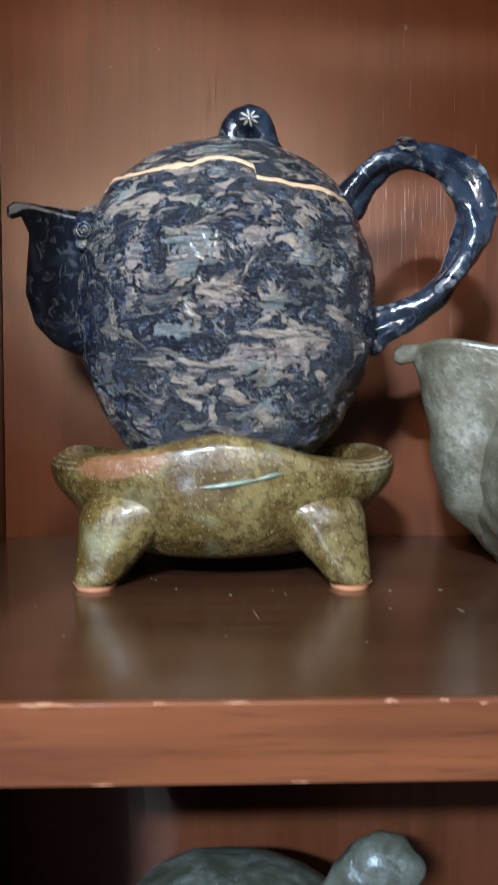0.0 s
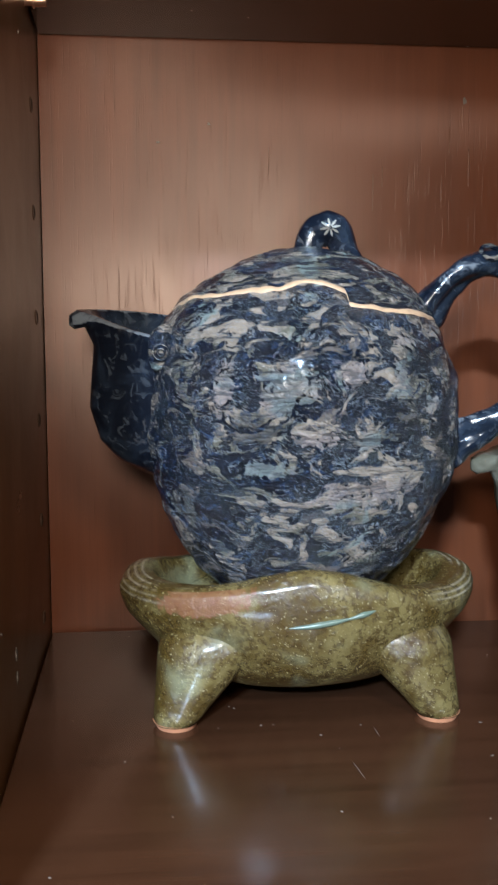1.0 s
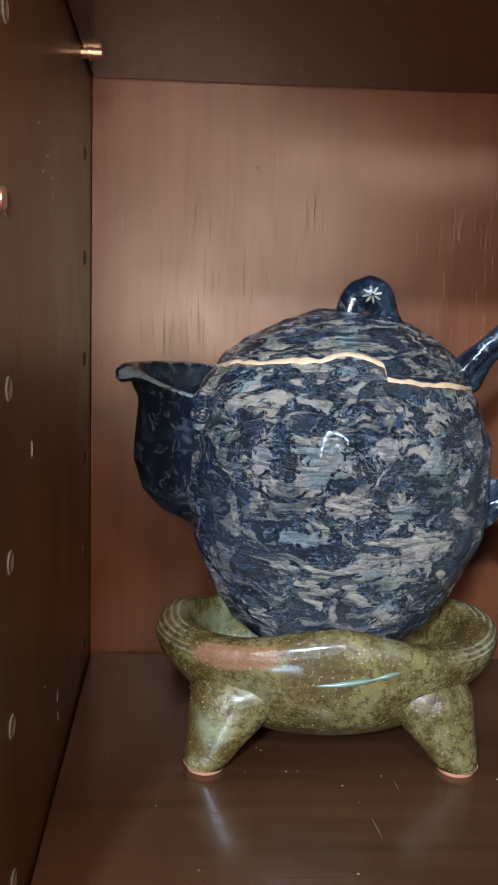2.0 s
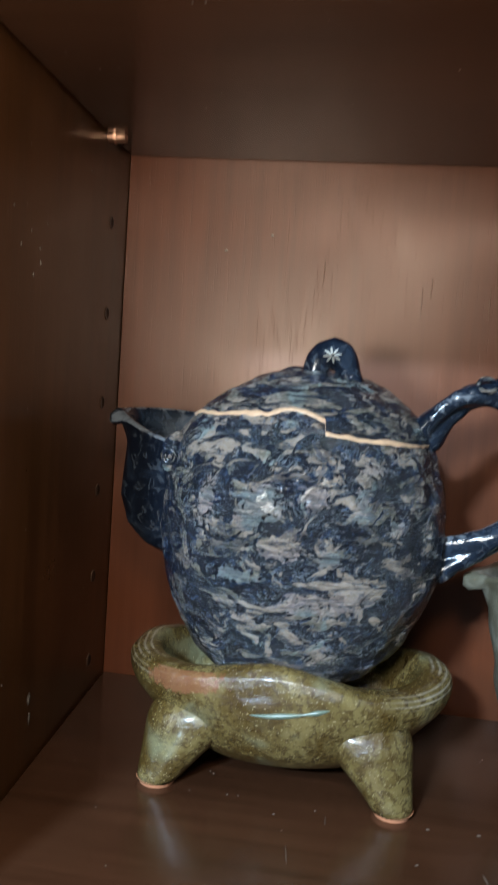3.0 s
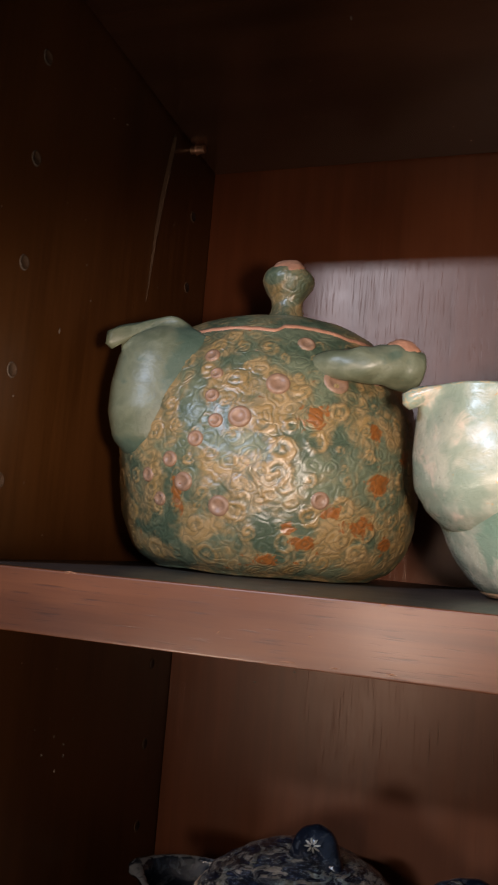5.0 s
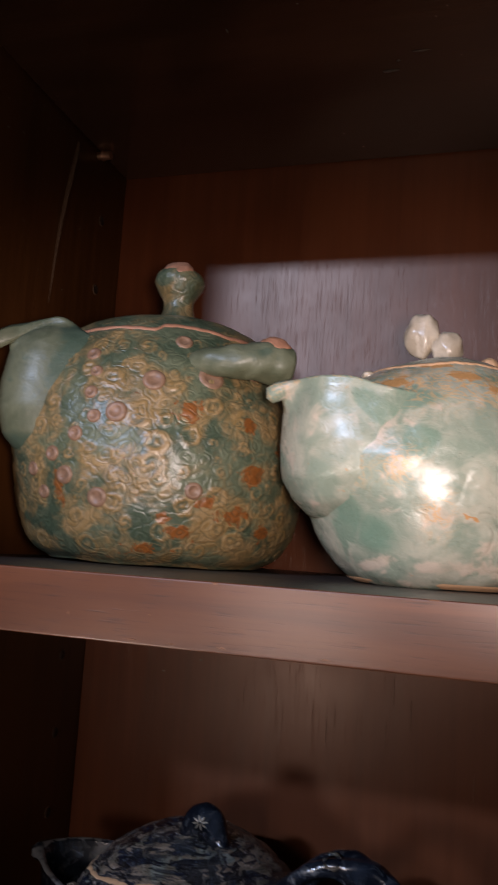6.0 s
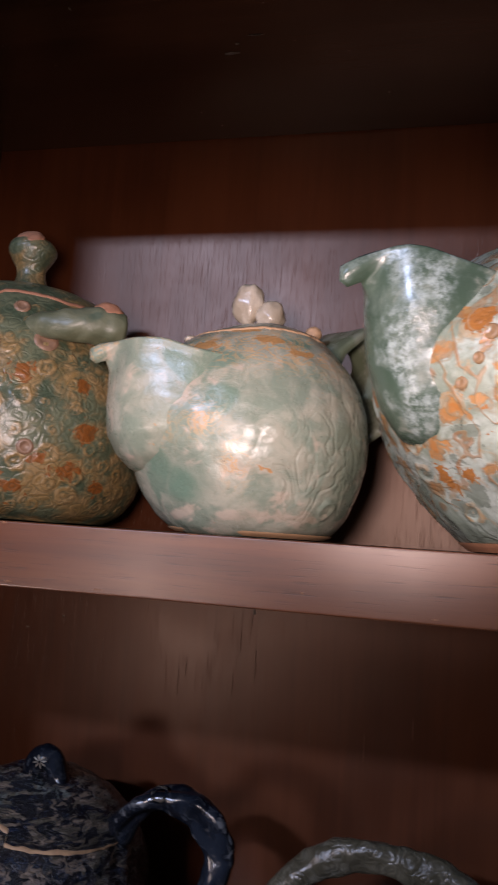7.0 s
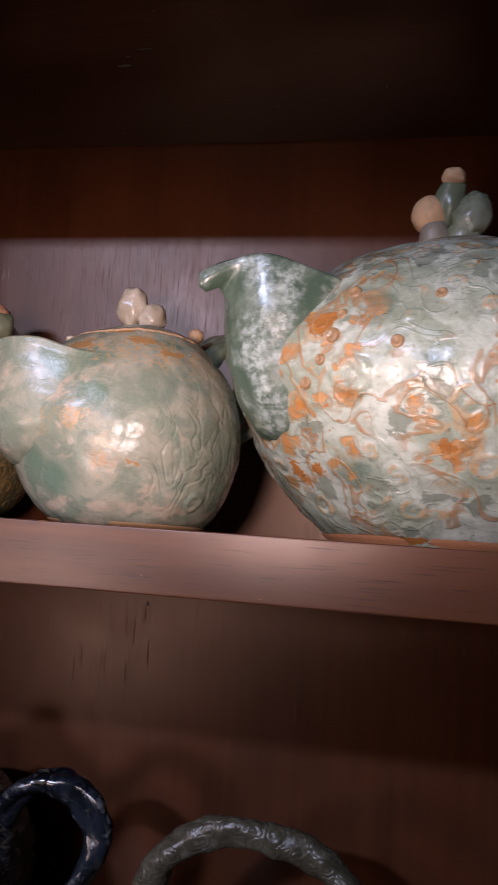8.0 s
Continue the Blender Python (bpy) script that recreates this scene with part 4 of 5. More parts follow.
# ---------------------------------------------------------------- lower shelf: grey teapot
def grey_teapot(at):
    ob = thing("teapot", at, "stony grey-green glazed pottery teapot with an overhead handle", "teapot", "handmade teapots")
    T = Turned([(0.0, 0.0), (0.056, 0.0), (0.066, 0.005), (0.080, 0.022), (0.086, 0.045), (0.084, 0.066), (0.074, 0.086), (0.056, 0.102), (0.030, 0.112), (0.0, 0.115)], 9, 0.003, 0.0012)
    hung("body", T.wall("body", GREY, 0.0, 0.098, 180, 80), ob)
    hung("lid", T.wall("lid", GREY, 0.0985, float(T.z_axis[-1]), 160, 30, False), ob)
    hung("spout", spout("spout", GREY, 177, [(0.016, 0.080, 0.018), (0.030, 0.093, 0.027), (0.055, 0.100, 0.032), (0.085, 0.105, 0.033), (0.110, 0.109, 0.032)], (0.1065, 0.108, 0.103), 0.010, 0.0036, 0.03, 6, 0.0025), ob)
    arch = [(-0.046, -0.005, 0.092), (-0.053, -0.006, 0.125), (-0.045, -0.007, 0.158), (-0.022, -0.007, 0.177), (0.008, -0.007, 0.181), (0.038, -0.007, 0.174), (0.062, -0.007, 0.156), (0.076, -0.006, 0.125), (0.072, -0.005, 0.086)]
    hung("handle", tube("handle", arch, (0.0095, 0.0085, 0.0085, 0.0085, 0.0085, 0.0085, 0.0085, 0.0085, 0.0095), GREY_CARVED, 40, 220, 0.85, 5.0, 0.07, 7), ob, "grey arched overhead handle with wavy relief")
    return ob


grey_teapot((0.2040, 0.3955, LOW_TOP))


# ---------------------------------------------------------------- bottom shelf: grey pot of which the top shows
def low_pot(at):
    ob = thing("teapot", at, "dark grey glazed pottery teapot with a stubby spout, in shade", "teapot", "handmade teapots")
    T = Turned([(0.0, 0.0), (0.040, 0.0), (0.054, 0.008), (0.066, 0.036), (0.067, 0.056), (0.059, 0.078), (0.043, 0.094), (0.021, 0.1015), (0.0, 0.1030)], 13, 0.002, 0.0008)
    hung("body", T.wall("body", GREY, 0.0, float(T.z_axis[-1]), 160, 80), ob)
    hung("spout", tube("spout", [(0.036, -0.004, 0.080), (0.052, -0.006, 0.097), (0.062, -0.006, 0.111), (0.0715, -0.006, 0.1115), (0.081, -0.006, 0.101)], (0.016, 0.0125, 0.0125, 0.013, 0.009), GREY, 26, 60, 0.9, 0, 0.03, 9), ob)
    return ob


low_pot((0.0085, 0.368, 0.975))


# ---------------------------------------------------------------- upper shelf: green and ochre teapot
def stamped(T, seed, n, lo, hi, size, tall, arc=(-200, 20)):
    rnd = random.Random(seed)
    got = []
    tries = 0
    while len(got) < n and tries < 6000:
        tries += 1
        deg, z, s = rnd.uniform(*arc), rnd.uniform(lo, hi), rnd.uniform(*size)
        p = T.at(deg, z)
        if all(np.linalg.norm(p - q) > (s + t) * 0.95 for q, t in got):
            got.append((p, s))
            T.rings.append((deg, z, s, tall * rnd.uniform(0.6, 1.1), rnd.choice((0, 2, 2))))


def ochre_teapot(at):
    ob = thing("teapot", at, "green and ochre glazed pottery teapot stamped all over with rings", "teapot", "handmade teapots")
    T = Turned([(0.0, 0.0), (0.050, 0.0), (0.0585, 0.002), (0.068, 0.009), (0.0760, 0.026), (0.0795, 0.052), (0.0780, 0.078), (0.0715, 0.103), (0.0610, 0.1235), (0.0500, 0.1345), (0.035, 0.141), (0.016, 0.1445), (0.0, 0.1455)], 21, 0.0012, 0.0004)
    T.bulge = (231, 0.088, 27, 0.032, 0.0085)
    stamped(T, 5, 200, 0.006, 0.122, (0.0028, 0.0066), 0.0006)
    T.rings.append((-70, 0.052, 0.010, 0.0006, 2))
    T.blots = {"deep": [(-62, 0.114, 0.090, 0.026), (-32, 0.112, 0.022, 0.018), (-99, 0.076, 0.010, 0.014), (-80, 0.062, 0.010, 0.006), (-50, 0.068, 0.008, 0.014), (-66, 0.104, 0.014, 0.008), (-24, 0.040, 0.010, 0.016), (-88, 0.112, 0.012, 0.008), (-108, 0.026, 0.008, 0.012)],
               "rust": [(-37, 0.029, 0.010, 0.006), (-31, 0.051, 0.008, 0.006), (-49, 0.035, 0.005, 0.004), (-58, 0.080, 0.006, 0.006), (-58, 0.019, 0.007, 0.004), (-70, 0.010, 0.010, 0.003), (-22, 0.021, 0.007, 0.004), (-104, 0.042, 0.004, 0.010), (-64, 0.026, 0.004, 0.003), (-34, 0.077, 0.005, 0.006), (-18, 0.066, 0.005, 0.005)]}
    path = [(-205, 0.125), (-150, 0.1255), (-118, 0.1250), (-90, 0.1262), (-74, 0.1258), (-70, 0.1290), (-56, 0.1295), (-36, 0.1268), (-15, 0.1262), (10, 0.1255)]
    d, h = np.array([p[0] for p in path]), np.array([p[1] for p in path])
    seam = lambda a: float(np.interp(a, d, h)) if a < 150 else 0.125
    hung("body", T.wall("body", GREEN, 0.0, seam, 420, 170), ob)
    hung("lid", T.wall("lid", GREEN, seam, float(T.z_axis[-1]), 220, 40, False), ob)
    hung("lid_seam", T.ribbon("lid_seam", CLAY_PINK, path, 0.0032, 0.0006), ob, "bare orange clay line round the lid")
    levels = [(0.052, 0.072, 0.014), (0.058, 0.084, 0.020), (0.066, 0.0910, 0.026), (0.080, 0.0945, 0.0285), (0.095, 0.0945, 0.0285), (0.110, 0.0920, 0.027), (0.118, 0.0890, 0.025), (0.124, 0.0840, 0.021), (0.128, 0.076, 0.015)]
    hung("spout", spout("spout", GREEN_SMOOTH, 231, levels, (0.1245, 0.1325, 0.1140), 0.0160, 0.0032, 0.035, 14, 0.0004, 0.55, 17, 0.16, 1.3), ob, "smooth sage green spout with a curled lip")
    stub = [(0.030, -0.048, 0.107), (0.042, -0.055, 0.108), (0.056, -0.055, 0.1085), (0.070, -0.047, 0.1095), (0.083, -0.036, 0.1085)]
    arm = hung("handle", tube("handle", stub, (0.0045, 0.0062, 0.0088, 0.0112, 0.0112), GREEN_SMOOTH, 28, 70, 0.95, 0, 0.02, 15), ob, "smooth green stub handle")
    hung("end_coil", lump("end_coil", (0.0765, -0.0455, 0.1180), (0.0078, 0.0066, 0.0046), CLAY_PINK, (40, 15, 10), 4), arm, "orange clay coil on the handle's end")
    K = Turned([(0.017, 0.0), (0.0115, 0.004), (0.0088, 0.011), (0.0090, 0.017), (0.0125, 0.023), (0.0148, 0.029), (0.0125, 0.035), (0.006, 0.0385), (0.0, 0.039)], 22, 0.0016, 0.0006)
    me = K.wall("knob", GREEN, 0.0, float(K.z_axis[-1]), 60, 44)
    me.transform(Matrix.Translation((0.002, 0.0, 0.1420)))
    knob = hung("knob", me, ob, "waisted green knob")
    hung("knob_cap", lump("knob_cap", (0.0040, -0.0074, 0.1774), (0.0086, 0.0074, 0.0034), CLAY_PINK, (46, 8, 0), 6), knob, "orange clay disc on the knob")
    spots = ((-49, 0.0995, 0.0068, CLAY_GLAZED), (-71, 0.095, 0.0058, CLAY_GLAZED), (-83, 0.077, 0.0056, CLAY_GLAZED), (-98, 0.109, 0.0040, CLAY_GLAZED), (-94, 0.099, 0.0034, CLAY_GLAZED), (-93.5, 0.087, 0.0036, CLAY_GLAZED), (-91, 0.0745, 0.0038, CLAY_GLAZED), (-97.5, 0.0655, 0.0042, CLAY_GLAZED), (-107, 0.0552, 0.0042, CLAY_GLAZED), (-117, 0.0475, 0.0040, CLAY_GLAZED), (-101.6, 0.0443, 0.0050, CLAY_GLAZED), (-112, 0.0356, 0.0038, CLAY_GLAZED), (-88, 0.0335, 0.0054, CLAY_GLAZED), (-54, 0.0398, 0.0046, CLAY_GLAZED), (-60, 0.119, 0.0046, CLAY_GLAZED), (-40, 0.117, 0.0040, CLAY_GLAZED), (-29, 0.105, 0.0036, CLAY_GLAZED))
    for deg, z, s, mat in spots:
        part("button", button("button", T, deg, z, s * 0.92, mat, 0.0004, 0.0006), mat, ob, "stamped disc of bare clay")
    return ob


ochre_teapot((-0.0228, 0.3813, HIGH_TOP)).scale = (1.018, 1.018, 0.962)


# ---------------------------------------------------------------- upper shelf: celadon teapot
def strap(name, loop, across, width, half, material):
    """A broad flat strap of clay bent along loop: its near edge follows the loop and rounds over, its far edge is a little ragged."""
    pts = [Vector(p) for p in loop]
    pts = [2 * pts[0] - pts[1]] + pts + [2 * pts[-1] - pts[-2]]
    line = []
    for a, b, c, d in zip(pts, pts[1:], pts[2:], pts[3:]):
        for i in range(12):
            t = i / 12
            line.append(0.5 * (2 * b + (c - a) * t + (2 * a - 5 * b + 4 * c - d) * t * t + (3 * b - a - 3 * c + d) * t ** 3))
    line.append(pts[-2])
    across = Vector(across).normalized()
    n, verts, faces = 28, [], []
    for i, p in enumerate(line):
        tan = (line[min(i + 1, len(line) - 1)] - line[max(i - 1, 0)]).normalized()
        out = tan.cross(across).normalized()
        w = 0.5 * width * (1 + 0.08 * noise.noise(p * 90))
        for j in range(n):
            a = 2 * math.pi * j / n
            u = math.copysign(abs(math.cos(a)) ** 0.35, math.cos(a))
            h = half * math.copysign(abs(math.sin(a)) ** 0.7, math.sin(a)) * (1 + 0.25 * max(0.0, -u) ** 4)
            q = p + across * (w * u + 0.5 * width - 0.004) + out * h
            verts.append(q + out * 0.0006 * noise.noise(q * 140))
    for i in range(len(line) - 1):
        for j in range(n):
            faces.append((i * n + j, i * n + (j + 1) % n, (i + 1) * n + (j + 1) % n, (i + 1) * n + j))
    faces.append(tuple(range(n - 1, -1, -1)))
    faces.append(tuple((len(line) - 1) * n + j for j in range(n)))
    return mesh_of(name, verts, faces, material)


def celadon_teapot(at):
    ob = thing("teapot", at, "small pale celadon pottery teapot with a wide spout", "teapot", "handmade teapots")
    T = Turned([(0.0, 0.0), (0.030, 0.0), (0.0375, 0.0012), (0.0455, 0.007), (0.0530, 0.020), (0.0580, 0.042), (0.0578, 0.060), (0.0515, 0.080), (0.0410, 0.0935), (0.0290, 0.1030), (0.013, 0.1090), (0.0, 0.1100)], 31, 0.0022, 0.0005)
    T.bulge = (213, 0.058, 44, 0.027, 0.0150)
    stamped(T, 9, 5, 0.020, 0.060, (0.004, 0.006), 0.0004, (-75, 10))
    T.rings.append((-32, 0.0150, 0.005, 0.0012, 0))
    T.blots = {"rust": [(-70, 0.094, 0.012, 0.002), (-50, 0.088, 0.010, 0.002), (-110, 0.090, 0.008, 0.003), (-88, 0.100, 0.012, 0.0018), (-126, 0.088, 0.008, 0.0025)],
               "relief": [(-100, 0.052, 0.008, 0.007), (-120, 0.050, 0.008, 0.006), (-84, 0.036, 0.004, 0.008), (-112, 0.066, 0.010, 0.008), (-60, 0.010, 0.06, 0.003), (-76, 0.080, 0.014, 0.006)],
               "deep": [(-112, 0.022, 0.012, 0.011), (-92, 0.062, 0.010, 0.008), (-104, 0.082, 0.018, 0.005), (-124, 0.030, 0.010, 0.012), (-50, 0.094, 0.008, 0.003)],
               "carve": [(-38, 0.034, 0.026, 0.024), (-20, 0.050, 0.026, 0.024), (-58, 0.030, 0.012, 0.016)],
               "pale": [(-60, 0.090, 0.040, 0.011), (-110, 0.088, 0.030, 0.010), (-100, 0.052, 0.009, 0.008), (-120, 0.050, 0.009, 0.008), (-84, 0.034, 0.006, 0.010)]}
    path = [(-200, 0.1010), (-150, 0.1000), (-100, 0.1005), (-60, 0.1010), (-20, 0.1000), (20, 0.1000)]
    hung("body", T.wall("body", CELADON, 0.0, 0.1003, 240, 110), ob)
    hung("lid", T.wall("lid", CELADON, 0.1004, float(T.z_axis[-1]), 160, 30, False), ob)
    hung("lid_seam", T.ribbon("lid_seam", CLAY_PALE, path, 0.0022, 0.0005), ob, "bare orange clay line round the lid")
    part("foot_ring", lathe_ring(T, 0.0006, 0.0030, 0.0011), CLAY_PALE, ob, "bare orange clay foot")
    levels = [(0.026, 0.054, 0.010), (0.030, 0.064, 0.020), (0.036, 0.0715, 0.028), (0.046, 0.0765, 0.033), (0.062, 0.0780, 0.035), (0.078, 0.0775, 0.034), (0.0940, 0.0770, 0.031)]
    hung("spout", spout("spout", CELADON, 213, levels, (0.0885, 0.0915, 0.0850), 0.0110, 0.0030, 0.024, 24, 0.0016, 0.45, 15, 0.20, 0.35), ob, "broad pale green spout with a curled lip")
    hung("knob", lump("knob", (-0.0125, 0.012, 0.1260), (0.0088, 0.0074, 0.0118), CREAMY, (0, 6, 0), 2, 0.15), ob, "cream knob of two pinched lumps")
    hung("knob_lobe", lump("knob_lobe", (0.0008, 0.010, 0.1190), (0.0078, 0.0068, 0.0085), CREAMY, (0, 12, 0), 5, 0.15), ob)
    loop = [(0.030, 0.030, 0.0935), (0.040, 0.038, 0.1105), (0.052, 0.046, 0.1195), (0.066, 0.052, 0.114), (0.069, 0.050, 0.090), (0.060, 0.044, 0.066), (0.042, 0.036, 0.050)]
    arm = hung("handle", strap("handle", loop, (-0.84, 0.54, 0.0), 0.042, 0.0030, CELADON_DEEP), ob, "darker green handle of one broad bent strap")
    hung("handle_boss", lump("handle_boss", (0.0200, 0.0345, 0.1150), (0.0046, 0.0044, 0.0044), CLAY_PALE, (0, 0, 0), 7), arm, "orange clay ball at the handle's root")
    hung("lip_pearl", lump("lip_pearl", (-0.0330, -0.020, 0.0985), (0.0032, 0.003, 0.0022), CREAMY, (0, 0, 0), 9), ob)
    return ob


def lathe_ring(T, z0, z1, out=0.0005):
    bm = bmesh.new()
    nu, n = 90, 5
    rows = [[bm.verts.new(T.at(360 * i / nu, z0 + (z1 - z0) * j / (n - 1), 0.0007 * math.sin(math.pi * j / (n - 1)) + out)) for i in range(nu)] for j in range(n)]
    for a, b in zip(rows, rows[1:]):
        for i in range(nu):
            bm.faces.new((a[i], a[(i + 1) % nu], b[(i + 1) % nu], b[i]))
    return bm


CREAMY = ring_glaze("cream_glaze", (0.405, 0.324, 0.230), (0.621, 0.527, 0.405), (0.594, 0.405, 0.243), (0.675, 0.540, 0.405), (0.675, 0.405, 0.203), 0.6, None, 0.22, (0.55, 0.7))
DUSTY = ring_glaze("dusty_tan_glaze", (0.231, 0.196, 0.151), (0.329, 0.287, 0.224), (0.392, 0.280, 0.182), (0.336, 0.280, 0.210), (0.448, 0.224, 0.098), 0.6, None, 0.45, (0.60, 0.72))
CELADON_DEEP = ring_glaze("deep_celadon_glaze", (0.119, 0.140, 0.084), (0.217, 0.231, 0.168), (0.280, 0.294, 0.231), (0.308, 0.308, 0.252), (0.560, 0.308, 0.140), 0.6, None, 0.22, (0.6, 0.75))

celadon_teapot((0.1363, 0.3530, HIGH_TOP))


# ---------------------------------------------------------------- upper shelf: large grey-green teapot
def large_teapot(at):
    ob = thing("teapot", at, "large grey-green pottery teapot with orange patches, frosted spout", "teapot", "handmade teapots")
    T = Turned([(0.0, 0.0), (0.058, 0.0), (0.068, 0.0025), (0.084, 0.016), (0.1005, 0.037), (0.1085, 0.056), (0.1115, 0.076), (0.1075, 0.098), (0.0970, 0.118), (0.0790, 0.1345), (0.0600, 0.1442), (0.0330, 0.1525), (0.0, 0.1565)], 41, 0.0022, 0.0007)
    T.bulge = (217, 0.084, 26, 0.034, 0.0150)
    stamped(T, 15, 90, 0.016, 0.140, (0.0045, 0.0090), 0.0010, (-190, -20))
    rnd = random.Random(4)
    T.blots = {"deep": [(-62, 0.040, 0.014, 0.012), (-112, 0.098, 0.010, 0.010), (-100, 0.070, 0.008, 0.010), (-80, 0.118, 0.014, 0.006), (-120, 0.030, 0.012, 0.006), (-48, 0.085, 0.010, 0.010)],
               "rust": [(rnd.uniform(-165, -30), rnd.uniform(0.02, 0.135), rnd.uniform(0.0035, 0.0075), rnd.uniform(0.0028, 0.0065)) for _ in range(8)] + [(-130, 0.003, 0.05, 0.002)]}
    hung("body", T.wall("body", MINT, 0.0, 0.1435, 420, 170), ob)
    hung("lid", T.wall("lid", DUSTY, 0.1436, float(T.z_axis[-1]), 160, 24, False), ob)
    part("foot_ring", lathe_ring(T, 0.0006, 0.0045), CLAY, ob, "bare orange clay foot")
    levels = [(0.042, 0.104, 0.020), (0.048, 0.116, 0.027), (0.062, 0.128, 0.033), (0.080, 0.135, 0.033), (0.100, 0.138, 0.034), (0.118, 0.139, 0.031), (0.130, 0.138, 0.027)]
    hung("spout", spout("spout", FROST, 217, levels, (0.1195, 0.1238, 0.1060), 0.0135, 0.0034, 0.06, 34, 0.0012, 0.6, 15, 0.16, 0.5), ob, "dark green spout frosted white, with a curled beak")
    for deg, z, r in ((-119, 0.106, 0.0044), (-120, 0.0955, 0.0036), (-121, 0.0860, 0.0046), (-123, 0.0755, 0.0034), (-127, 0.0665, 0.0038), (-107, 0.082, 0.0040), (-99, 0.104, 0.0036)):
        part("button", button("button", T, deg, z, r * 0.7, CLAY_MUTED, 0.0003, 0.0006), CLAY_MUTED, ob, "stamped ring of glazed tan clay")
    knob = thing_part("knob", ob)
    hung("berry", lump("berry", (-0.0235, 0.006, 0.1810), (0.0106, 0.0098, 0.0106), CLAY_PALE, (0, 0, 0), 3, 0.06), knob, "orange clay ball")
    hung("leaf", lump("leaf", (-0.0130, 0.004, 0.1890), (0.0082, 0.0078, 0.0155), CELADON_DEEP, (0, 10, 0), 5, 0.14), knob, "green bud")
    hung("leaf", lump("leaf", (-0.0020, 0.003, 0.1790), (0.0104, 0.0088, 0.0138), CELADON_DEEP, (0, 24, 0), 8, 0.18), knob, "green bud")
    hung("leaf_tip", lump("leaf_tip", (-0.0118, 0.0005, 0.2000), (0.0066, 0.0066, 0.0052), CLAY_PALE, (0, 10, 0), 6, 0.15), knob, "tan tip of the bud")
    hung("stalk", lump("stalk", (-0.0205, 0.004, 0.1670), (0.0085, 0.0085, 0.0110), DUSTY, (0, -8, 0), 9, 0.08), knob)
    hung("stalk", lump("stalk", (-0.0060, 0.005, 0.1670), (0.0100, 0.0085, 0.0125), CELADON_DEEP, (0, 14, 0), 4, 0.08), knob)
    return ob


def thing_part(name, parent):
    me = lump(name, (-0.012, 0.006, 0.1575), (0.020, 0.014, 0.0060), DUSTY, (0, 0, 0), 2, 0.1)
    return hung(name, me, parent, "knob of clustered clay buds")


large_teapot((0.3115, 0.3650, HIGH_TOP))


# ---------------------------------------------------------------- wear and small marks on the bookcase
def mark(name, parent, at, size, material, tilt=(0, 0, 0), seed=1):
    """A chip, scratch or bare fleck, hardly proud of the surface."""
    me = lump(name, (0, 0, 0), size, material, tilt, seed, 0.7)
    ob = hung(name, me, parent)
    ob.location = Vector(at) - parent.location
    return ob


edge_y = SHELF_FRONT
for x, z, w, h, k in ((-0.046, 1.2134, 0.012, 0.0009, 1), (-0.015, 1.2135, 0.0030, 0.0008, 2), (0.006, 1.2136, 0.007, 0.0005, 3), (0.049, 1.2135, 0.0030, 0.0009, 4), (0.064, 1.2136, 0.0022, 0.0007, 5), (0.075, 1.2128, 0.0030, 0.0008, 6), (0.024, 1.1925, 0.004, 0.0005, 7), (-0.030, 1.1924, 0.006, 0.0004, 8)):
    mark("chip", low_shelf, (x, LOW_FRONT + 0.0004, z if z > 1.2 else LOW_TOP - LOW_THICK + 0.0004), (w * 0.6, 0.0006, h * 0.6), WORN, (0, 0, 0), k)
for x, z, w, h, k in ((-0.045, 1.5523, 0.0042, 0.0008, 1), (0.017, 1.5370, 0.0010, 0.0012, 2), (0.074, 1.5520, 0.0030, 0.0007, 3), (0.078, 1.5302, 0.0026, 0.0008, 4), (0.016, 1.5522, 0.0022, 0.0005, 5), (-0.046, 1.5521, 0.003, 0.0005, 6), (0.115, 1.5300, 0.0026, 0.0006, 7), (0.191, 1.5350, 0.0009, 0.0008, 8), (0.050, 1.5392, 0.0010, 0.0006, 9), (0.043, 1.5300, 0.005, 0.0006, 10), (0.059, 1.5299, 0.003, 0.0005, 11), (0.150, 1.5524, 0.004, 0.0004, 12), (0.236, 1.5300, 0.003, 0.0005, 13)):
    mark("chip", high_shelf, (x, edge_y + 0.0004, z), (w * 0.6, 0.0006, h * 0.6), WORN, (0, 0, 0), k)
# flecks and scratches on the lower shelf
for x, y, w, d, turn, k in ((0.097, 0.353, 0.0022, 0.0005, 10, 1), (0.096, 0.320, 0.0004, 0.006, 14, 2), (-0.026, 0.375, 0.0009, 0.0008, 0, 3), (0.016, 0.316, 0.0003, 0.014, 8, 4), (0.030, 0.347, 0.0003, 0.008, 3, 5), (-0.016, 0.357, 0.0010, 0.0006, 0, 6), (0.007, 0.346, 0.0012, 0.0004, 0, 7), (0.075, 0.352, 0.0016, 0.0004, 0, 8), (-0.028, 0.377, 0.0007, 0.0006, 0, 9), (0.069, 0.323, 0.0016, 0.0006, 20, 10), (0.025, 0.354, 0.0008, 0.0006, 0, 11), (-0.070, 0.330, 0.0008, 0.0006, 0, 12), (-0.052, 0.290, 0.0007, 0.0007, 0, 13), (0.052, 0.280, 0.0010, 0.0005, 30, 14)):
    mark("scratch" if d > 0.004 else "fleck", low_shelf, (x, y, LOW_TOP + 0.0001), (w * 0.42, d * 0.45, 0.0002), DUST_AND_GLINT, (0, 0, turn), k)
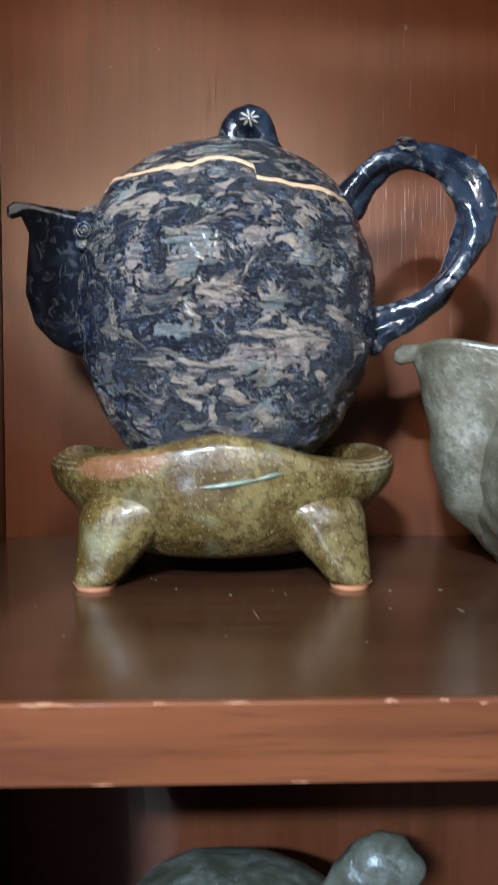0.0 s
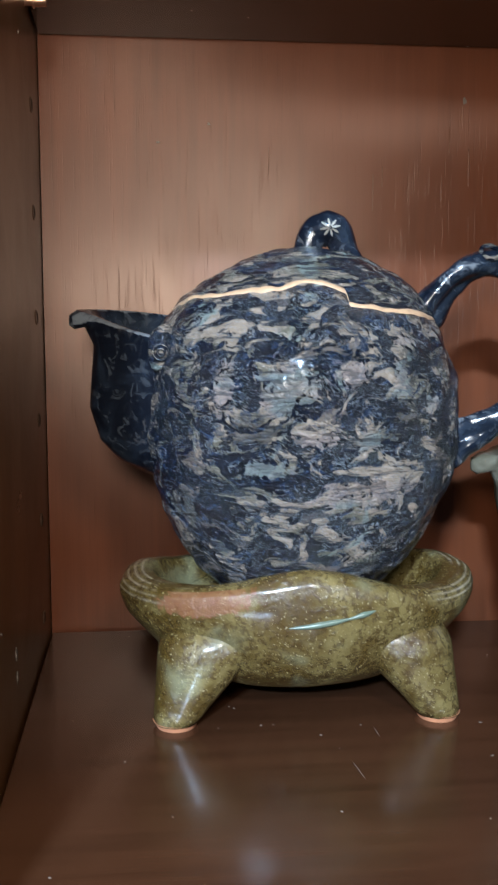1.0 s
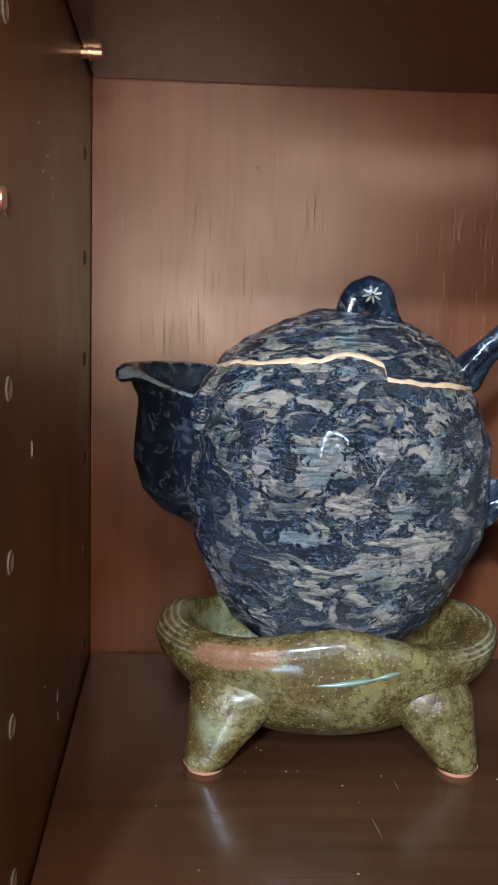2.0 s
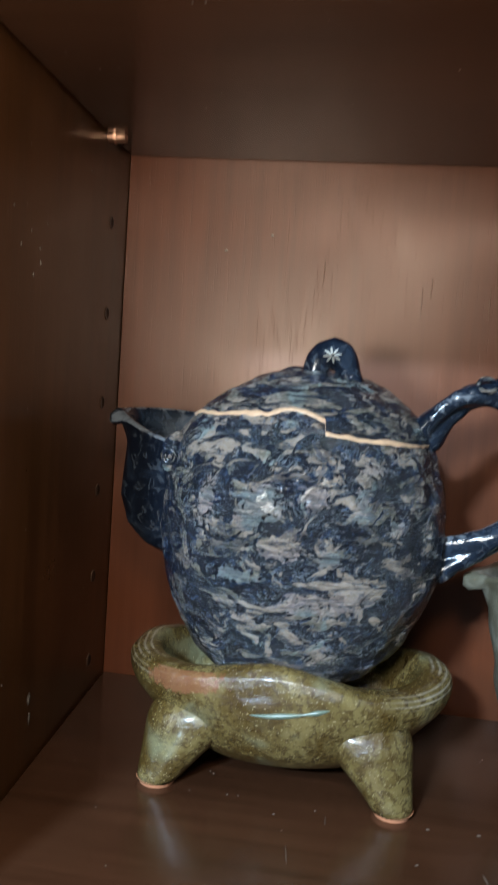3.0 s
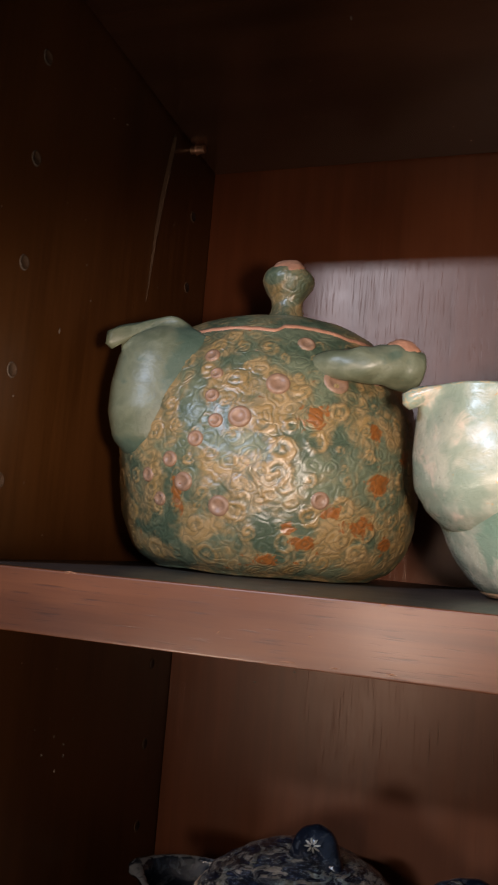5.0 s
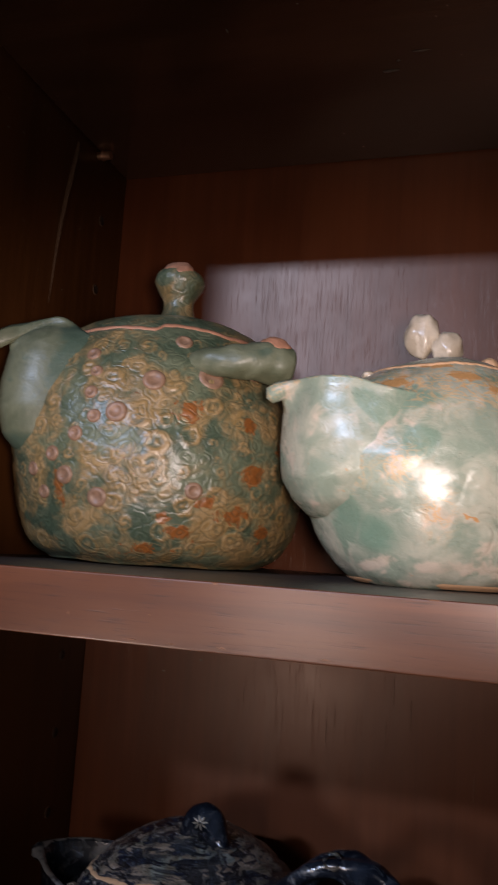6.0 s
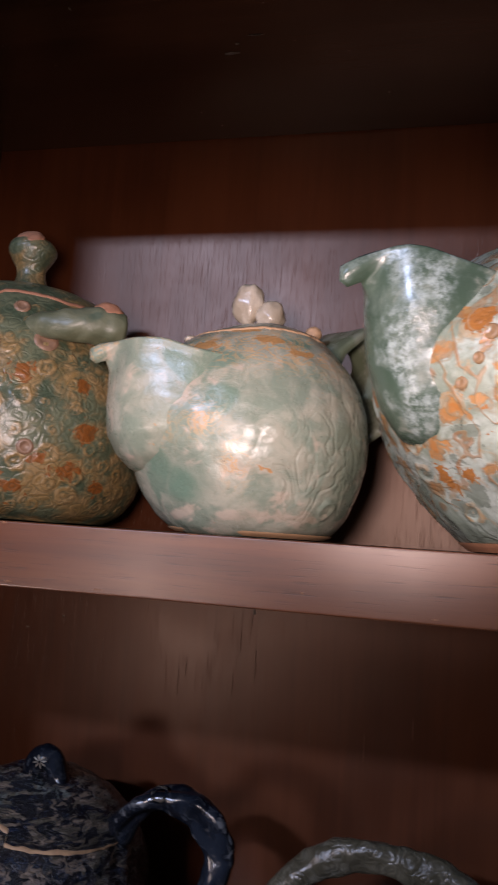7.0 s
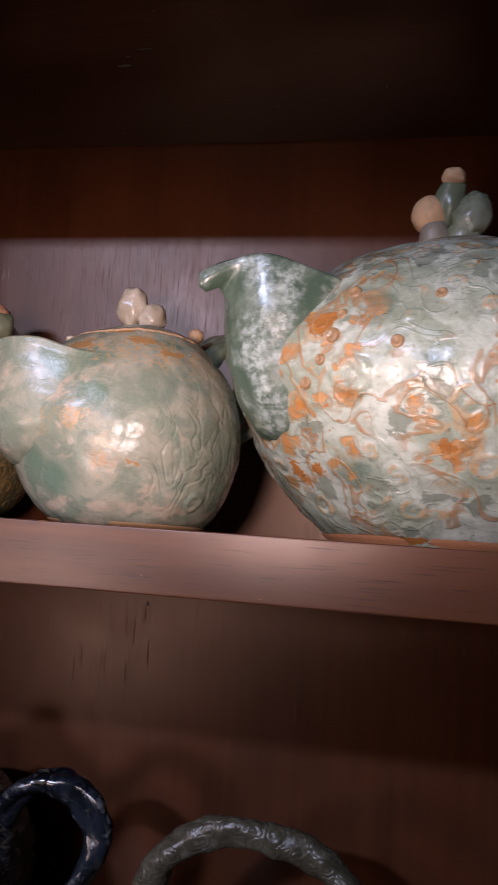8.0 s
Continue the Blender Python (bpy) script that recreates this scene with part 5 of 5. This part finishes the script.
# marks under the top shelf
for x, y, w, d, k in ((0.098, 0.381, 0.0042, 0.0011, 1), (0.117, 0.365, 0.004, 0.0004, 2), (0.020, 0.326, 0.0005, 0.0018, 3), (0.104, 0.372, 0.0010, 0.0008, 4)):
    mark("fleck", top_shelf, (x, y, 1.8363), (w, d, 0.0003), DUST_AND_GLINT, (0, 0, 0), k)
# pale grain marks and a nail hole in the back panel
for x, z, w, h, k in ((0.108, 1.5030, 0.0010, 0.0016, 1), (0.107, 1.4950, 0.0004, 0.0050, 2), (0.100, 1.4820, 0.0003, 0.0060, 3), (0.096, 1.4550, 0.0003, 0.0070, 4), (0.058, 1.4550, 0.0003, 0.0080, 5), (0.063, 1.4620, 0.0003, 0.0050, 6), (0.111, 1.4690, 0.0003, 0.0090, 7), (0.001, 1.4690, 0.0003, 0.0060, 8), (-0.031, 1.4880, 0.0007, 0.0007, 9), (-0.058, 1.4780, 0.0008, 0.0006, 10), (0.150, 1.4300, 0.0003, 0.0080, 11), (0.185, 1.4250, 0.0003, 0.0070, 12), (0.215, 1.4400, 0.0003, 0.0060, 13)):
    mark("grain_mark", case, (x, BACK - 0.00005, z), (w, 0.0002, h), DUST_AND_GLINT if k in (1, 9, 10) else GRAIN, (0, 0, 0), k)
# flecks, two pale ovals and a painted reflection on the side panel
for y, z, w, h, k in ((0.355, 1.2470, 0.0024, 0.0038, 1), (0.3565, 1.2375, 0.0020, 0.0040, 2), (0.352, 1.4680, 0.0010, 0.0007, 3), (0.344, 1.4560, 0.0010, 0.0008, 4), (0.322, 1.4550, 0.0006, 0.0012, 5), (0.337, 1.4440, 0.0006, 0.0012, 6), (0.313, 1.4690, 0.0007, 0.0006, 7), (0.413, 1.5050, 0.0005, 0.0010, 8), (0.321, 1.2670, 0.0008, 0.0006, 9), (0.296, 1.3610, 0.0004, 0.0050, 10), (0.295, 1.6665, 0.0004, 0.0026, 11), (0.344, 1.8020, 0.0022, 0.0005, 12), (0.328, 1.7970, 0.0010, 0.0004, 13), (0.333, 1.4620, 0.0005, 0.0010, 14), (0.345, 1.4500, 0.0004, 0.0014, 15)):
    mark("nail_head" if k < 3 else "fleck", case, (side_x(y) + 0.0001, y, z), (0.0003, w * 0.62, h * 0.62), DUST_AND_GLINT, (0, 0, 0), k)
# a reflection down the varnish, modelled as a thin pale strip
scuff = [(side_x(0.41) + 0.0001, 0.4100, 1.8300), (side_x(0.402) + 0.0001, 0.4020, 1.800), (side_x(0.395) + 0.0001, 0.3950, 1.763), (side_x(0.391) + 0.0001, 0.3910, 1.711)]
hung("scuff", tube("scuff", scuff, (0.0028, 0.0036, 0.0020, 0.0005), CAUGHT_LIGHT, 10, 40, 0.12, 0, 0.05, 3), case, "long pale streak standing in for a reflection in the varnish")
